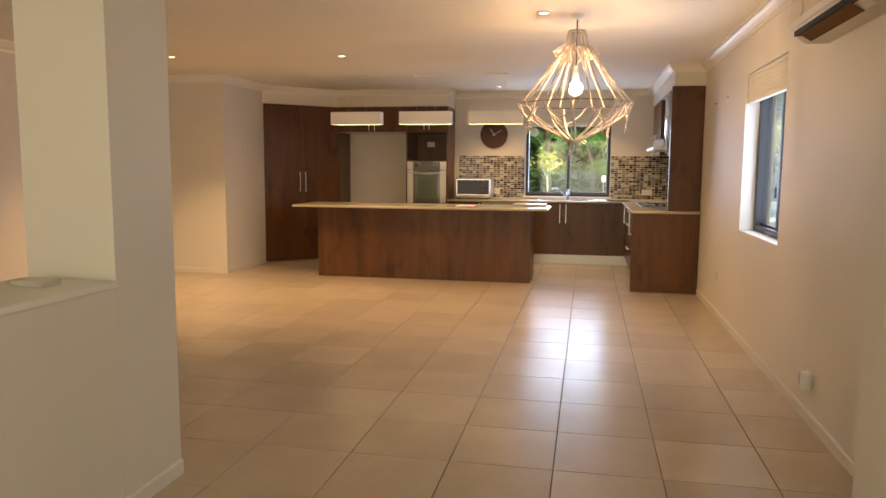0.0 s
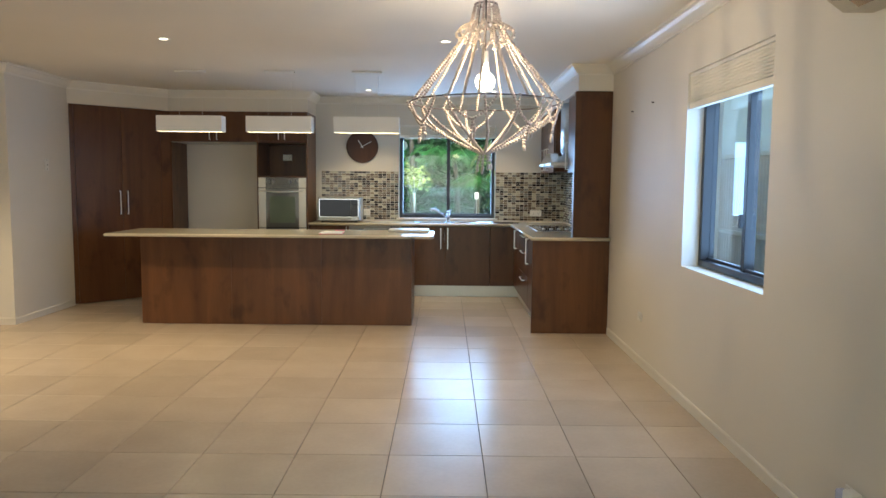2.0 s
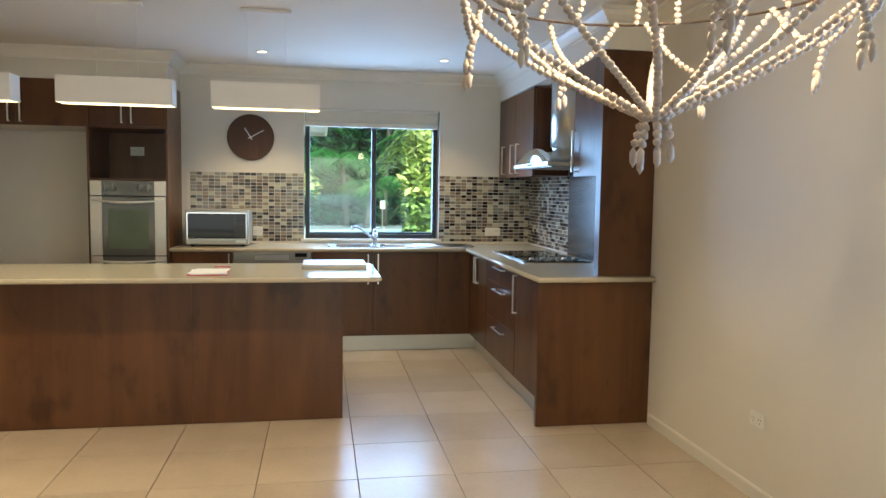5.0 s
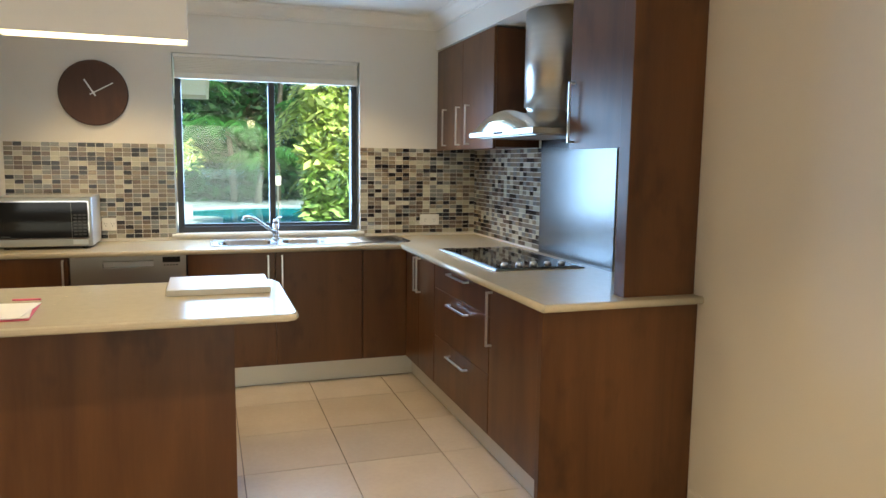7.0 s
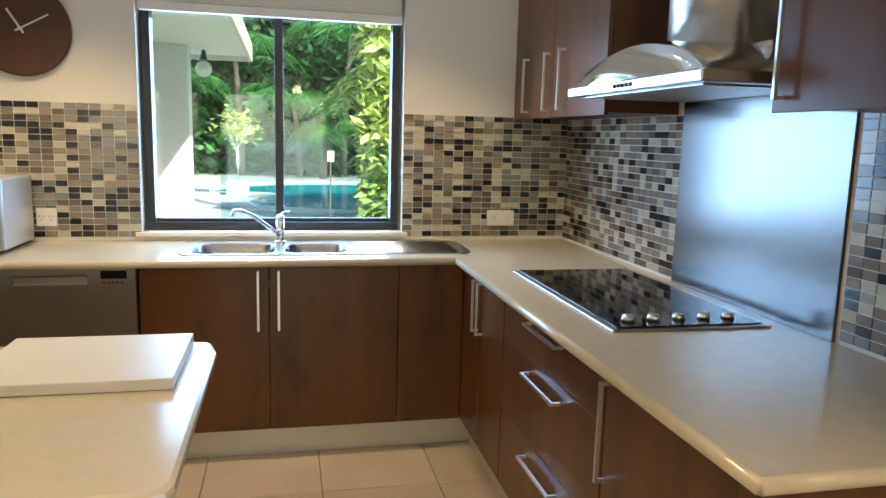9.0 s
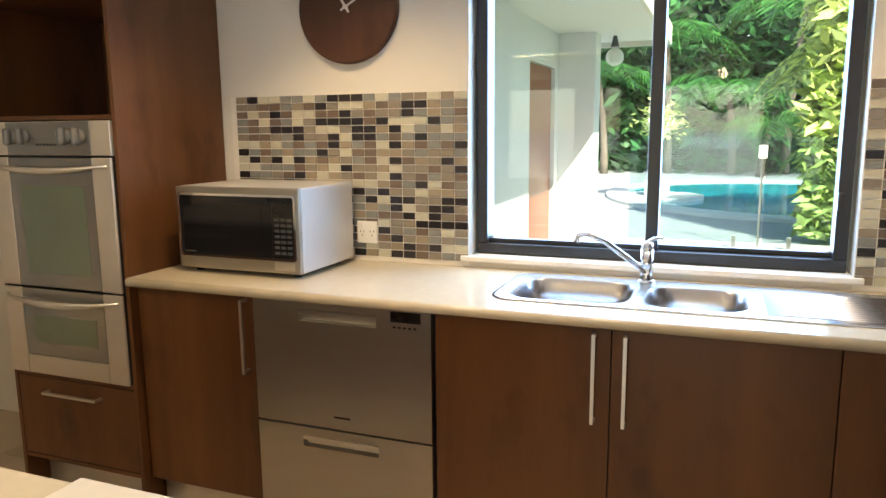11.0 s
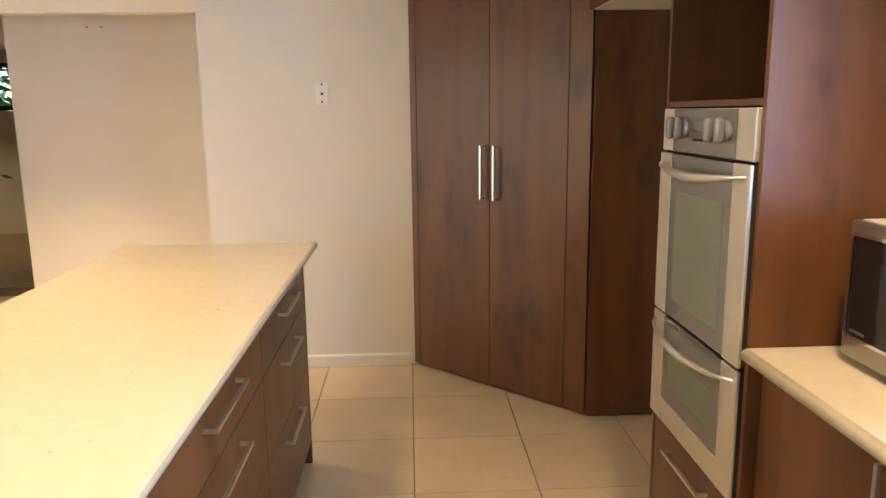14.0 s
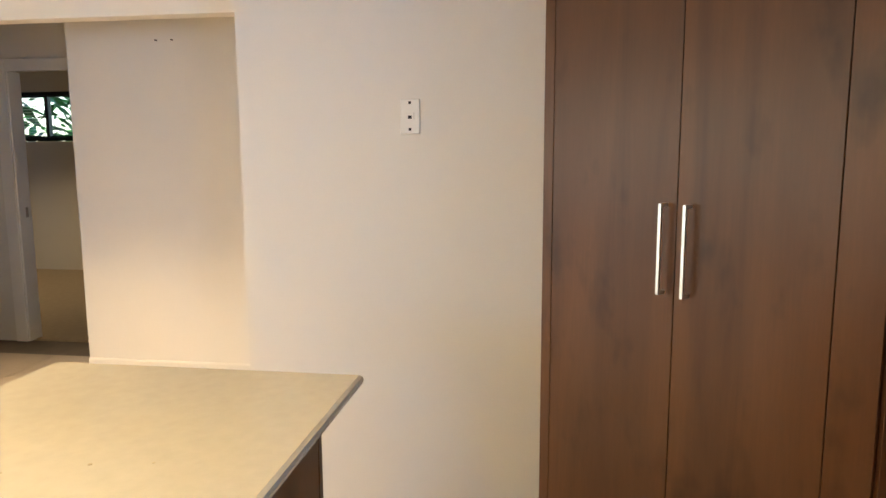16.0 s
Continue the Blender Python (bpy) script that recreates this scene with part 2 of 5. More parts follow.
def rod(bm, a, b, r, seg=10, r2=None):
    """A round bar from a to b."""
    a, b = Vector(a), Vector(b)
    d = b - a
    m = Matrix.Translation((a + b) / 2) @ d.to_track_quat('Z', 'Y').to_matrix().to_4x4()
    bmesh.ops.create_cone(bm, cap_ends=True, segments=seg, radius1=r, radius2=r if r2 is None else r2, depth=d.length, matrix=m)
    return bm


def loft(bm, rings, closed=True, caps=True):
    """Skin through rings of points."""
    made = [[bm.verts.new(p) for p in ring] for ring in rings]
    n = len(rings[0])
    for a, b in zip(made, made[1:]):
        for i in range(n if closed else n - 1):
            j = (i + 1) % n
            bm.faces.new((a[i], a[j], b[j], b[i]))
    if caps:
        bm.faces.new(made[0][::-1])
        bm.faces.new(made[-1])
    return bm


def tube(bm, points, r, seg=8):
    """A bent round bar through points."""
    pts = [Vector(p) for p in points]
    rings = []
    for i, p in enumerate(pts):
        d = (pts[min(i + 1, len(pts) - 1)] - pts[max(i - 1, 0)]).normalized()
        q = d.to_track_quat('Z', 'Y').to_matrix()
        rings.append([p + q @ Vector((r * math.cos(2 * math.pi * k / seg), r * math.sin(2 * math.pi * k / seg), 0)) for k in range(seg)])
    return loft(bm, rings)


def to_mesh(name, bm, material, smooth=False):
    bmesh.ops.recalc_face_normals(bm, faces=bm.faces)
    me = bpy.data.meshes.new(name)
    bm.to_mesh(me)
    bm.free()
    me.materials.append(material)
    if smooth:
        for p in me.polygons:
            p.use_smooth = True
    return me


def part(name, bm, material, parent, label="", smooth=False):
    ob = new(name, to_mesh(name, bm, material, smooth))
    if parent is not None:
        ob.parent = parent
        ob.matrix_parent_inverse = parent.matrix_basis.inverted()
    if label:
        ob["label"] = label
    return ob


def thing(name, at, label, category, group=""):
    ob = new(name)
    ob.empty_display_size = 0.1
    ob.matrix_basis = Matrix.Translation(at)
    return tagged(ob, label, category, group)


def single(name, bm, material, label, category, group="", smooth=False):
    return tagged(part(name, bm, material, None, "", smooth), label, category, group)


def setting(name, bm, material, label, category="wall"):
    return tagged(part(name, bm, material, None), label, category, kind="structure")


def nb():
    return bmesh.new()


def sweep(bm, path, profile):
    """Profile (distance to the right of the path, height) carried along a level path with mitred corners."""
    pts = [Vector(p) for p in path]
    rings = []
    for i, p in enumerate(pts):
        d0 = (pts[i] - pts[i - 1]).normalized() if i else (pts[1] - pts[0]).normalized()
        d1 = (pts[i + 1] - pts[i]).normalized() if i + 1 < len(pts) else d0
        n0, n1 = Vector((d0.y, -d0.x)), Vector((d1.y, -d1.x))
        mid = (n0 + n1).normalized()
        k = 1.0 / max(0.3, mid.dot(n0))
        rings.append([(p.x + mid.x * d * k, p.y + mid.y * d * k, z) for d, z in profile])
    return loft(bm, rings)


# ---- the shell ----
CZ = 2.60
EX, NY, WX, BX, BY = 1.45, 11.695, -5.35, -4.50, 9.12
bm = nb()
box(bm, -11.0, 2.0, -2.6, 12.0, -0.20, -0.012)
floor = setting("floor", bm, GROUT, "tiled floor with thin dark grout lines", "floor")
bm = nb()
# south of the wall the slab is an unseen, added roof against the sun
box(bm, -11.0, 1.69, -6.5, 11.9, CZ, CZ + 0.25)
setting("ceiling", bm, CEIL, "flat painted plaster ceiling, carried past the south wall to block sun", "ceiling")
# east wall with its window, and the nib beside the entry
WY0, WY1, WZ0, WZ1 = 5.53, 6.79, 0.92, 2.20
bm = nb()
box(bm, EX, 1.69, -2.6, WY0, 0, CZ)
box(bm, EX, 1.69, WY1, 11.9, 0, CZ)
box(bm, EX, 1.69, WY0, WY1, 0, WZ0)
box(bm, EX, 1.69, WY0, WY1, WZ1, CZ)
setting("wall_east", bm, WALL, "cream painted plaster wall with a window opening")
bm = nb()
box(bm, 1.04, EX - 0.002, -2.4, 2.77, 0, CZ)
setting("wall_entry_nib", bm, WALL, "cream painted wall end beside the entry")
# north wall with the kitchen window
KX0, KX1, KZ0, KZ1 = -0.785, 0.522, 0.990, 2.24
bm = nb()
box(bm, -4.6, KX0, NY, 11.9, 0, CZ)
box(bm, KX1, EX, NY, 11.9, 0, CZ)
box(bm, KX0, KX1, NY, 11.9, 0, KZ0)
box(bm, KX0, KX1, NY, 11.9, KZ1, CZ)
setting("wall_north", bm, WALL, "cream painted kitchen wall with a window opening")
# solid block beside the pantry, with the wall that closes the pantry's back
bm = nb()
box(bm, WX, BX, BY, 11.9, 0, CZ)
setting("wall_block", bm, WALL, "cream painted wall block beside the pantry")
# west wall with the hall opening
bm = nb()
box(bm, WX - 0.12, WX, -2.4, 6.85, 0, CZ)
box(bm, WX - 0.12, WX, 6.85, BY - 0.002, 2.19, CZ)
setting("wall_west", bm, WALL, "cream painted wall with a wide opening to the hall")
# hall behind it
HX = -6.24
bm = nb()
box(bm, HX - 0.5, HX, 7.16, 9.6, 0, CZ)
setting("wall_hall", bm, WALL, "pale grey painted hall wall")
bm = nb()
box(bm, HX, WX - 0.002, 9.3, 9.5, 0, CZ)
box(bm, HX - 0.9, WX - 0.122, 4.6, 4.8, 0, CZ)
setting("wall_hall_ends", bm, WALL, "painted walls closing the hall")
DX = -6.80
bm = nb()
box(bm, DX - 0.12, DX, 4.8, 6.24, 0, CZ)
box(bm, DX - 0.12, DX, 6.24, 7.06, 2.10, CZ)
box(bm, DX - 0.12, DX, 7.06, 7.158, 0, CZ)
setting("wall_hall_door", bm, WALL, "painted hall wall with a doorway")
door = tagged(new("door_1"), "white painted door frame of an open doorway", "door frame", kind="structure")
for name, b6 in (("jamb", (DX, DX + 0.02, 6.15, 6.25, 0, 2.18)), ("jamb", (DX, DX + 0.02, 7.05, 7.15, 0, 2.18)), ("lintel", (DX, DX + 0.02, 6.252, 7.048, 2.09, 2.18)), ("jamb_lining", (DX - 0.13, DX + 0.004, 6.241, 6.26, 0, 2.09))):
    part(name, box(nb(), *b6, bevel=0.004), TRIM, door)
part("strike_plate", box(nb(), DX - 0.09, DX - 0.06, 6.261, 6.264, 0.98, 1.06), CHROME, door, "small metal strike plate")
# the room beyond the doorway, with a high window
bm = nb()
LX = -9.9
box(bm, LX - 0.2, LX, 2.0, 3.70, 0, CZ)
box(bm, LX - 0.2, LX, 5.4, 9.0, 0, CZ)
box(bm, LX - 0.2, LX, 3.70, 5.4, 0, 1.60)
box(bm, LX - 0.2, LX, 3.70, 5.4, 2.20, CZ)
box(bm, LX, DX - 0.122, 1.8, 2.0, 0, CZ)
box(bm, LX, DX - 0.122, 9.0, 9.2, 0, CZ)
box(bm, DX - 0.12, DX - 0.001, 2.0, 4.6, 0, CZ)
setting("wall_bedroom", bm, WALL, "plain painted walls of the room beyond the doorway")
bm = nb()
box(bm, LX, DX - 0.06, 2.0, 9.0, -0.012, 0.006)
setting("carpet", bm, CARPET, "beige carpet in the room beyond the doorway", "carpet")
# the half wall and pier of the entry
bm = nb()
box(bm, -2.04, -1.64, 2.865, 3.28, 0, CZ)
box(bm, -2.04, -1.64, -2.4, 2.864, 0, 0.945)
setting("wall_half", bm, WALL, "half-height entry wall with a full pier at its end")
bm = nb()
box(bm, -2.06, -1.63, -2.4, 2.863, 0.946, 0.972, bevel=0.005)
setting("ledge", bm, TRIM, "smooth cream ledge capping the half wall", "ledge")
# south wall, behind the walk, with two daylight openings
bm = nb()
for x0, x1, z0, z1 in ((-11, -4.7, 0, CZ), (-2.1, -1.5, 0, CZ), (0.9, 1.69, 0, CZ), (-4.7, -2.1, 0, 0.3), (-4.7, -2.1, 2.4, CZ), (-1.5, 0.9, 0, 0.3), (-1.5, 0.9, 2.4, CZ)):
    box(bm, x0, x1, -2.6, -2.4, z0, z1)
setting("wall_south", bm, WALL, "plain painted wall with front openings")
# bulkheads over the cabinets
HEAD = 2.345
bm = nb()
pts = [(BX, 10.28), (-3.66, 11.12), (-1.90, 11.12), (-1.90, NY), (BX, NY)]
loft(bm, [[(x, y, HEAD) for x, y in pts], [(x, y, CZ - 0.001) for x, y in pts]])
setting("bulkhead_north", bm, WALL, "painted bulkhead over the tall cabinets", "bulkhead")
bm = nb()
box(bm, 1.115, EX - 0.001, 8.94, NY - 0.001, HEAD + 0.012, CZ - 0.001)
setting("bulkhead_east", bm, WALL, "painted bulkhead over the wall cabinets", "bulkhead")
# cornice and skirting
PROFILE = [(0, CZ - 0.095), (0.012, CZ - 0.095), (0.014, CZ - 0.080), (0.030, CZ - 0.070), (0.055, CZ - 0.048), (0.072, CZ - 0.026), (0.088, CZ - 0.018), (0.090, CZ - 0.001), (0, CZ - 0.001)]
bm = nb()
sweep(bm, [(WX, -2.4), (WX, BY), (BX, BY), (BX, 10.28), (-3.66, 11.12), (-1.90, 11.12), (-1.90, NY), (1.115, NY), (1.115, 8.94), (EX, 8.94), (EX, 2.77)], PROFILE)
setting("cornice", bm, TRIM, "moulded plaster cornice round the ceiling", "cornice")
SK = [(0, 0), (0.012, 0), (0.012, 0.060), (0.006, 0.070), (0, 0.070)]
bm = nb()
sweep(bm, [(EX, 8.90), (EX, 2.77), (1.04, 2.77), (1.04, -2.4)], SK)
sweep(bm, [(WX, -2.4), (WX, 6.85)], SK)
sweep(bm, [(WX, BY), (BX, BY), (BX, 10.27)], SK)
sweep(bm, [(HX, 7.16), (HX, 9.3)], SK)
sweep(bm, [(-1.64, 3.28), (-1.64, -2.4)][::-1], SK)
setting("baseboard", bm, WALL, "low painted skirting along the walls", "skirting")


# ---- windows ----
def window(name, ax, at, a0, a1, z0, z1, bars, label):
    """A black aluminium sliding window. ax: the axis along which it runs; at: its middle on the other axis."""
    w = tagged(new(name), label, "window", kind="structure")

    def seg(nm, p0, p1, q0, q1, d, mat, off=0.0, bevel=0.003):
        c = at + off
        b6 = (p0, p1, c - d, c + d, q0, q1) if ax == 'x' else (c - d, c + d, p0, p1, q0, q1)
        return part(nm, box(nb(), *b6, bevel=bevel), mat, w)

    f = 0.042
    seg("window_frame", a0, a1, z0, z0 + f, 0.045, FRAME)
    seg("window_frame", a0, a1, z1 - f, z1, 0.045, FRAME)
    seg("window_frame", a0, a0 + f, z0 + f, z1 - f, 0.045, FRAME)
    seg("window_frame", a1 - f, a1, z0 + f, z1 - f, 0.045, FRAME)
    edges = [a0 + f] + list(bars) + [a1 - f]
    for k, b in enumerate(bars):
        seg("mullion", b - 0.022, b + 0.022, z0 + f, z1 - f, 0.032, FRAME)
    for k in range(len(edges) - 1):
        p0, p1, off = edges[k], edges[k + 1], 0.012 if k % 2 else -0.012
        s = 0.018
        seg("sash_rail", p0, p1, z0 + f, z0 + f + s, 0.012, FRAME, off)
        seg("sash_rail", p0, p1, z1 - f - s, z1 - f, 0.012, FRAME, off)
        g = seg("pane", p0, p1, z0 + f, z1 - f, 0.002, GLASS, off, 0.0)
        g.visible_shadow = False
    return w


kw = window("window_1", 'x', 11.80, KX0 + 0.012, KX1 - 0.012, KZ0 + 0.004, KZ1 - 0.004, (-0.115,), "black aluminium sliding kitchen window over the sink")
part("window_sill", box(nb(), KX0 - 0.03, KX1 + 0.03, NY - 0.022, 11.755, 0.972, KZ0 + 0.004, bevel=0.004), TRIM, kw, "cream sill board")
part("sash_lock", box(nb(), KX1 - 0.055, KX1 - 0.035, 11.74, 11.756, 1.20, 1.26, bevel=0.004), FRAME, kw)
ew = window("window_2", 'y', 1.605, WY0 + 0.004, WY1 - 0.004, WZ0 + 0.006, WZ1 - 0.004, (6.10,), "black aluminium sliding window in a deep reveal")
part("sash_lock", box(nb(), 1.545, 1.562, 6.085, 6.115, 1.22, 1.30, bevel=0.004), FRAME, ew)
lw = window("window_3", 'y', LX - 0.08, 3.704, 5.396, 1.604, 2.196, (4.18,), "dark framed high window with slats and leaves behind")
for i in range(14):
    part("louvre", box(nb(), LX - 0.05, LX - 0.02, 3.75, 4.16, 1.67 + i * 0.035, 1.674 + i * 0.035), PLASTIC, lw, "thin white louvre")

# blinds
def blind(name, ax, at, a0, a1, z0, z1, label):
    b = thing(name, (at if ax == 'y' else (a0 + a1) / 2, (a0 + a1) / 2 if ax == 'y' else at, z1), label, "blind", "raised pleated blinds")

    def seg(nm, q0, q1, d, mat, pad=0.0):
        b6 = (a0 + pad, a1 - pad, at - d, at + d, q0, q1) if ax == 'x' else (at - d, at + d, a0 + pad, a1 - pad, q0, q1)
        part(nm, box(nb(), *b6, bevel=0.003), mat, b)

    seg("head_rail", z1 - 0.022, z1, 0.022, TRIM)
    n = 9
    zz = z1 - 0.024
    step = (zz - z0 - 0.045) / n
    for i in range(n):
        seg("pleat", zz - (i + 1) * step + 0.0015, zz - i * step, 0.017, BLIND, 0.004)
    seg("bottom_rail", z0, z0 + 0.043, 0.020, BLIND)
    return b


blind("pleated_blind", 'x', 11.725, KX0 + 0.012, KX1 - 0.012, 2.07, KZ1 - 0.002, "cream pleated blind raised to the window's head")
blind("pleated_blind", 'y', 1.482, WY0 + 0.006, WY1 - 0.006, 1.965, WZ1 - 0.002, "cream pleated blind raised in the window reveal")


# ---- cabinetry ----
def bar_handle(parent, a, b, out, r=0.005, stand=0.03):
    """A square-section bar handle from a to b, standing off along out."""
    a, b, out = Vector(a), Vector(b), Vector(out)
    bm = nb()
    d = (b - a).normalized()
    side = d.cross(out).normalized()

    def bar(p, q, w):
        e = (q - p).normalized()
        s1 = e.cross(Vector((0.31, 0.53, 0.79))).normalized() if abs(e.dot(d)) < 0.9 else side
        s1 = side if abs(e.dot(side)) < 0.9 else out
        s2 = e.cross(s1).normalized()
        loft(bm, [[c + s1 * i * w + s2 * j * w for i, j in ((-1, -1), (1, -1), (1, 1), (-1, 1))] for c in (p, q)])

    bar(a + out * stand - d * r, b + out * stand + d * r, r)
    for p in (a, b):
        bar(p + out * 0.0005, p + out * (stand - r), r)
    return part("handle", bm, HANDLE, parent, "satin metal bar handle")


def cab(name, b6, label, category="cabinet", group="kitchen cabinets"):
    c = thing(name, ((b6[0] + b6[1]) / 2, (b6[2] + b6[3]) / 2, b6[4]), label, category, group)
    part("carcass", box(nb(), *b6), WOOD, c)
    return c


def front(parent, name, b6):
    return part(name, box(nb(), *b6, bevel=0.0016), WOOD, parent)


BT = 0.95       # bench top height
FY = 11.13      # face of the back run
FX = 0.735      # face of the right run
g = 0.0018
# back run
c = cab("base_cabinet", (-1.895, -1.385, FY + 0.02, NY - 0.01, 0.15, BT - 0.035), "dark woodgrain base cabinet with one tall handle")
d = front(c, "door", (-1.895 + g, -1.385 - g, FY, FY + 0.018, 0.152, BT - 0.037))
bar_handle(d, (-1.414, FY, 0.64), (-1.414, FY, 0.895), (0, -1, 0))
dw = thing("dishwasher", (-1.04, 11.4, 0.1), "stainless steel double drawer dishwasher under the worktop", "dishwasher")
part("body", box(nb(), -1.378, -0.712, FY + 0.022, NY - 0.01, 0.10, BT - 0.035), DARK, dw)
for z0, z1 in ((0.475, BT - 0.036), (0.085, 0.468)):
    bm = nb()
    gx, gz = (-1.376, -1.195, -0.905, -0.714), (z0, z1 - 0.070, z1 - 0.028, z1)
    for i in range(3):
        for j in range(3):
            if (i, j) != (1, 1):
                box(bm, gx[i], gx[i + 1], FY - 0.012, FY + 0.02, gz[j], gz[j + 1])
    bmesh.ops.remove_doubles(bm, verts=bm.verts, dist=0.0004)
    dr = part("drawer", bm, STEELH, dw)
    bm = nb()
    loft(bm, [[(x, y, z) for y, z in ((FY + 0.019, z1 - 0.029), (FY - 0.004, z1 - 0.029), (FY - 0.013, z1 - 0.034), (FY - 0.013, z1 - 0.046), (FY - 0.008, z1 - 0.047), (FY + 0.014, z1 - 0.040), (FY + 0.014, z1 - 0.069), (FY + 0.019, z1 - 0.069))] for x in (-1.1945, -0.9055)])
    part("grip", bm, STEEL, dr, "recessed steel grip")
part("display", box(nb(), -0.852, -0.748, FY - 0.0145, FY - 0.0118, BT - 0.080, BT - 0.045), BLACKGLASS, dw, "small black display")
bm = nb()
for i in range(5):
    box(bm, -0.845 + i * 0.018, -0.835 + i * 0.018, FY - 0.0135, FY - 0.0118, BT - 0.10, BT - 0.094)
part("button_marks", bm, DARK, dw)
part("badge", box(nb(), -1.07, -1.01, FY - 0.0135, FY - 0.0118, 0.515, 0.521), DARK, dw)
c = cab("sink_cabinet", (-0.705, 0.425, FY + 0.02, NY - 0.01, 0.15, 0.70), "dark woodgrain double door cabinet under the sink")
for x0, x1, hx in ((-0.705, -0.160, -0.207), (-0.160, 0.425, -0.118)):
    d = front(c, "door", (x0 + g, x1 - g, FY, FY + 0.018, 0.152, BT - 0.037))
    bar_handle(d, (hx, FY, 0.63), (hx, FY, 0.89), (0, -1, 0))
c = cab("corner_cabinet", (0.43, 1.44, FY + 0.02, NY - 0.01, 0.15, BT - 0.035), "dark woodgrain corner cabinet")
front(c, "panel", (0.425 + g, FX - 0.002, FY, FY + 0.018, 0.152, BT - 0.037))
# right run
c = cab("corner_door_cabinet", (FX + 0.02, 1.44, 10.478, FY + 0.018, 0.15, BT - 0.035), "dark woodgrain corner cabinet with a folding pair of doors")
for y0, y1, hy in ((10.82, FY - 0.003, 10.85), (10.478, 10.82, 10.78)):
    d = front(c, "door", (FX, FX + 0.018, y0 + g, y1 - g, 0.152, BT - 0.037))
    bar_handle(d, (FX, hy, 0.67), (FX, hy, 0.89), (-1, 0, 0))
c = cab("drawer_cabinet", (FX + 0.02, 1.44, 9.575, 10.474, 0.15, BT - 0.035), "dark woodgrain cabinet of three wide drawers")
for z0, z1, hz in ((0.758, BT - 0.037, 0.880), (0.462, 0.754, 0.702), (0.152, 0.458, 0.398)):
    d = front(c, "drawer", (FX, FX + 0.018, 9.575 + g, 10.474 - g, z0, z1))
    bar_handle(d, (FX, 9.875, hz), (FX, 10.165, hz), (-1, 0, 0))
c = cab("base_cabinet", (FX + 0.02, 1.44, 8.955, 9.57, 0.15, BT - 0.035), "dark woodgrain base cabinet with one tall handle")
d = front(c, "door", (FX, FX + 0.018, 8.955 + g, 9.57 - g, 0.152, BT - 0.037))
bar_handle(d, (FX, 9.54, 0.62), (FX, 9.54, 0.885), (-1, 0, 0))
bm = nb()
box(bm, 0.700, EX - 0.003, 8.915, 8.951, 0.004, BT - 0.034, bevel=0.002)
single("end_panel", bm, WOOD, "dark woodgrain end panel of the kitchen bench", "panel")
KICK = surface("kick_board", (0.62, 0.60, 0.56), 0.35, metal=0.6, vary=0.04, scale=3, bump=0.02)
bm = nb()
box(bm, -1.895, 0.81, 11.20, 11.215, 0.002, 0.149)
single("kick_board", bm, KICK, "pale metallic kick board under the back cabinets", "kick board", "kick boards")
bm = nb()
box(bm, 0.80, 0.815, 8.955, 11.199, 0.002, 0.149)
single("kick_board", bm, KICK, "pale metallic kick board under the cooktop bench", "kick board", "kick boards")

# the L-shaped stone worktop, with the sink's cut-out
SX0, SX1, SY0, SY1 = -0.56, 0.80, 11.205, 11.625
bm = nb()
TZ0, TZ1 = BT - 0.033, BT
for b4 in ((-1.897, SX0 + 0.02, FY - 0.039, NY - 0.002), (SX0 + 0.02, SX1 - 0.02, FY - 0.039, SY0 + 0.02), (SX0 + 0.02, SX1 - 0.02, SY1 - 0.02, NY - 0.002), (SX1 - 0.02, EX - 0.002, FY - 0.039, NY - 0.002), (0.694, EX - 0.002, 8.891, FY - 0.039)):
    box(bm, *b4, TZ0, TZ1)
bmesh.ops.remove_doubles(bm, verts=bm.verts, dist=0.0005)
single("worktop", bm, STONE, "cream engineered stone worktop on the kitchen benches", "worktop")
bm = nb()
for a, b in (((-1.897, FY - 0.040), (0.693, FY - 0.040)), ((0.693, FY - 0.040), (0.693, 8.890)), ((0.693, 8.890), (EX - 0.002, 8.890))):
    rod(bm, (*a, BT - 0.0165), (*b, BT - 0.0165), 0.0165, 12)
part("rounded_edge", bm, STONE, bpy.data.objects["worktop"], "", True)

# upper cabinets on the east wall
UX = 1.128
c = cab("wall_cabinet", (UX + 0.02, EX - 0.003, 9.03, 9.545, 1.595, HEAD), "dark woodgrain wall cabinet beside the range hood", group="wall cabinets")
d = front(c, "door", (UX, UX + 0.018, 9.03, 9.545, 1.585, HEAD + 0.004))
bar_handle(d, (UX, 9.50, 1.62), (UX, 9.50, 1.90), (-1, 0, 0))
c = cab("wall_cabinet", (UX + 0.02, EX - 0.003, 10.545, NY - 0.003, 1.615, HEAD), "dark woodgrain double wall cabinet in the corner", group="wall cabinets")
for y0, y1, hy in ((11.12, NY - 0.003, 11.47), (10.545, 11.12, 10.98)):
    d = front(c, "door", (UX, UX + 0.018, y0 + g, y1 - g, 1.605, HEAD + 0.004))
    bar_handle(d, (UX, hy, 1.64), (UX, hy, 1.90), (-1, 0, 0))
d = bpy.data.objects["wall_cabinet.001"].children[1]
bar_handle(d, (UX, 11.07 + 0.10, 1.64), (UX, 11.07 + 0.10, 1.90), (-1, 0, 0))
bm = nb()
box(bm, 1.092, EX - 0.003, 8.945, 9.026, BT + 0.001, HEAD + 0.010, bevel=0.002)
single("tall_end_panel", bm, WOOD, "tall dark woodgrain end panel standing on the worktop", "panel")

# pantry across the corner
S2 = math.sqrt(0.5)
pan = thing("pantry", (-4.1, 10.75, 0), "full-height dark woodgrain corner pantry with two doors", "pantry")


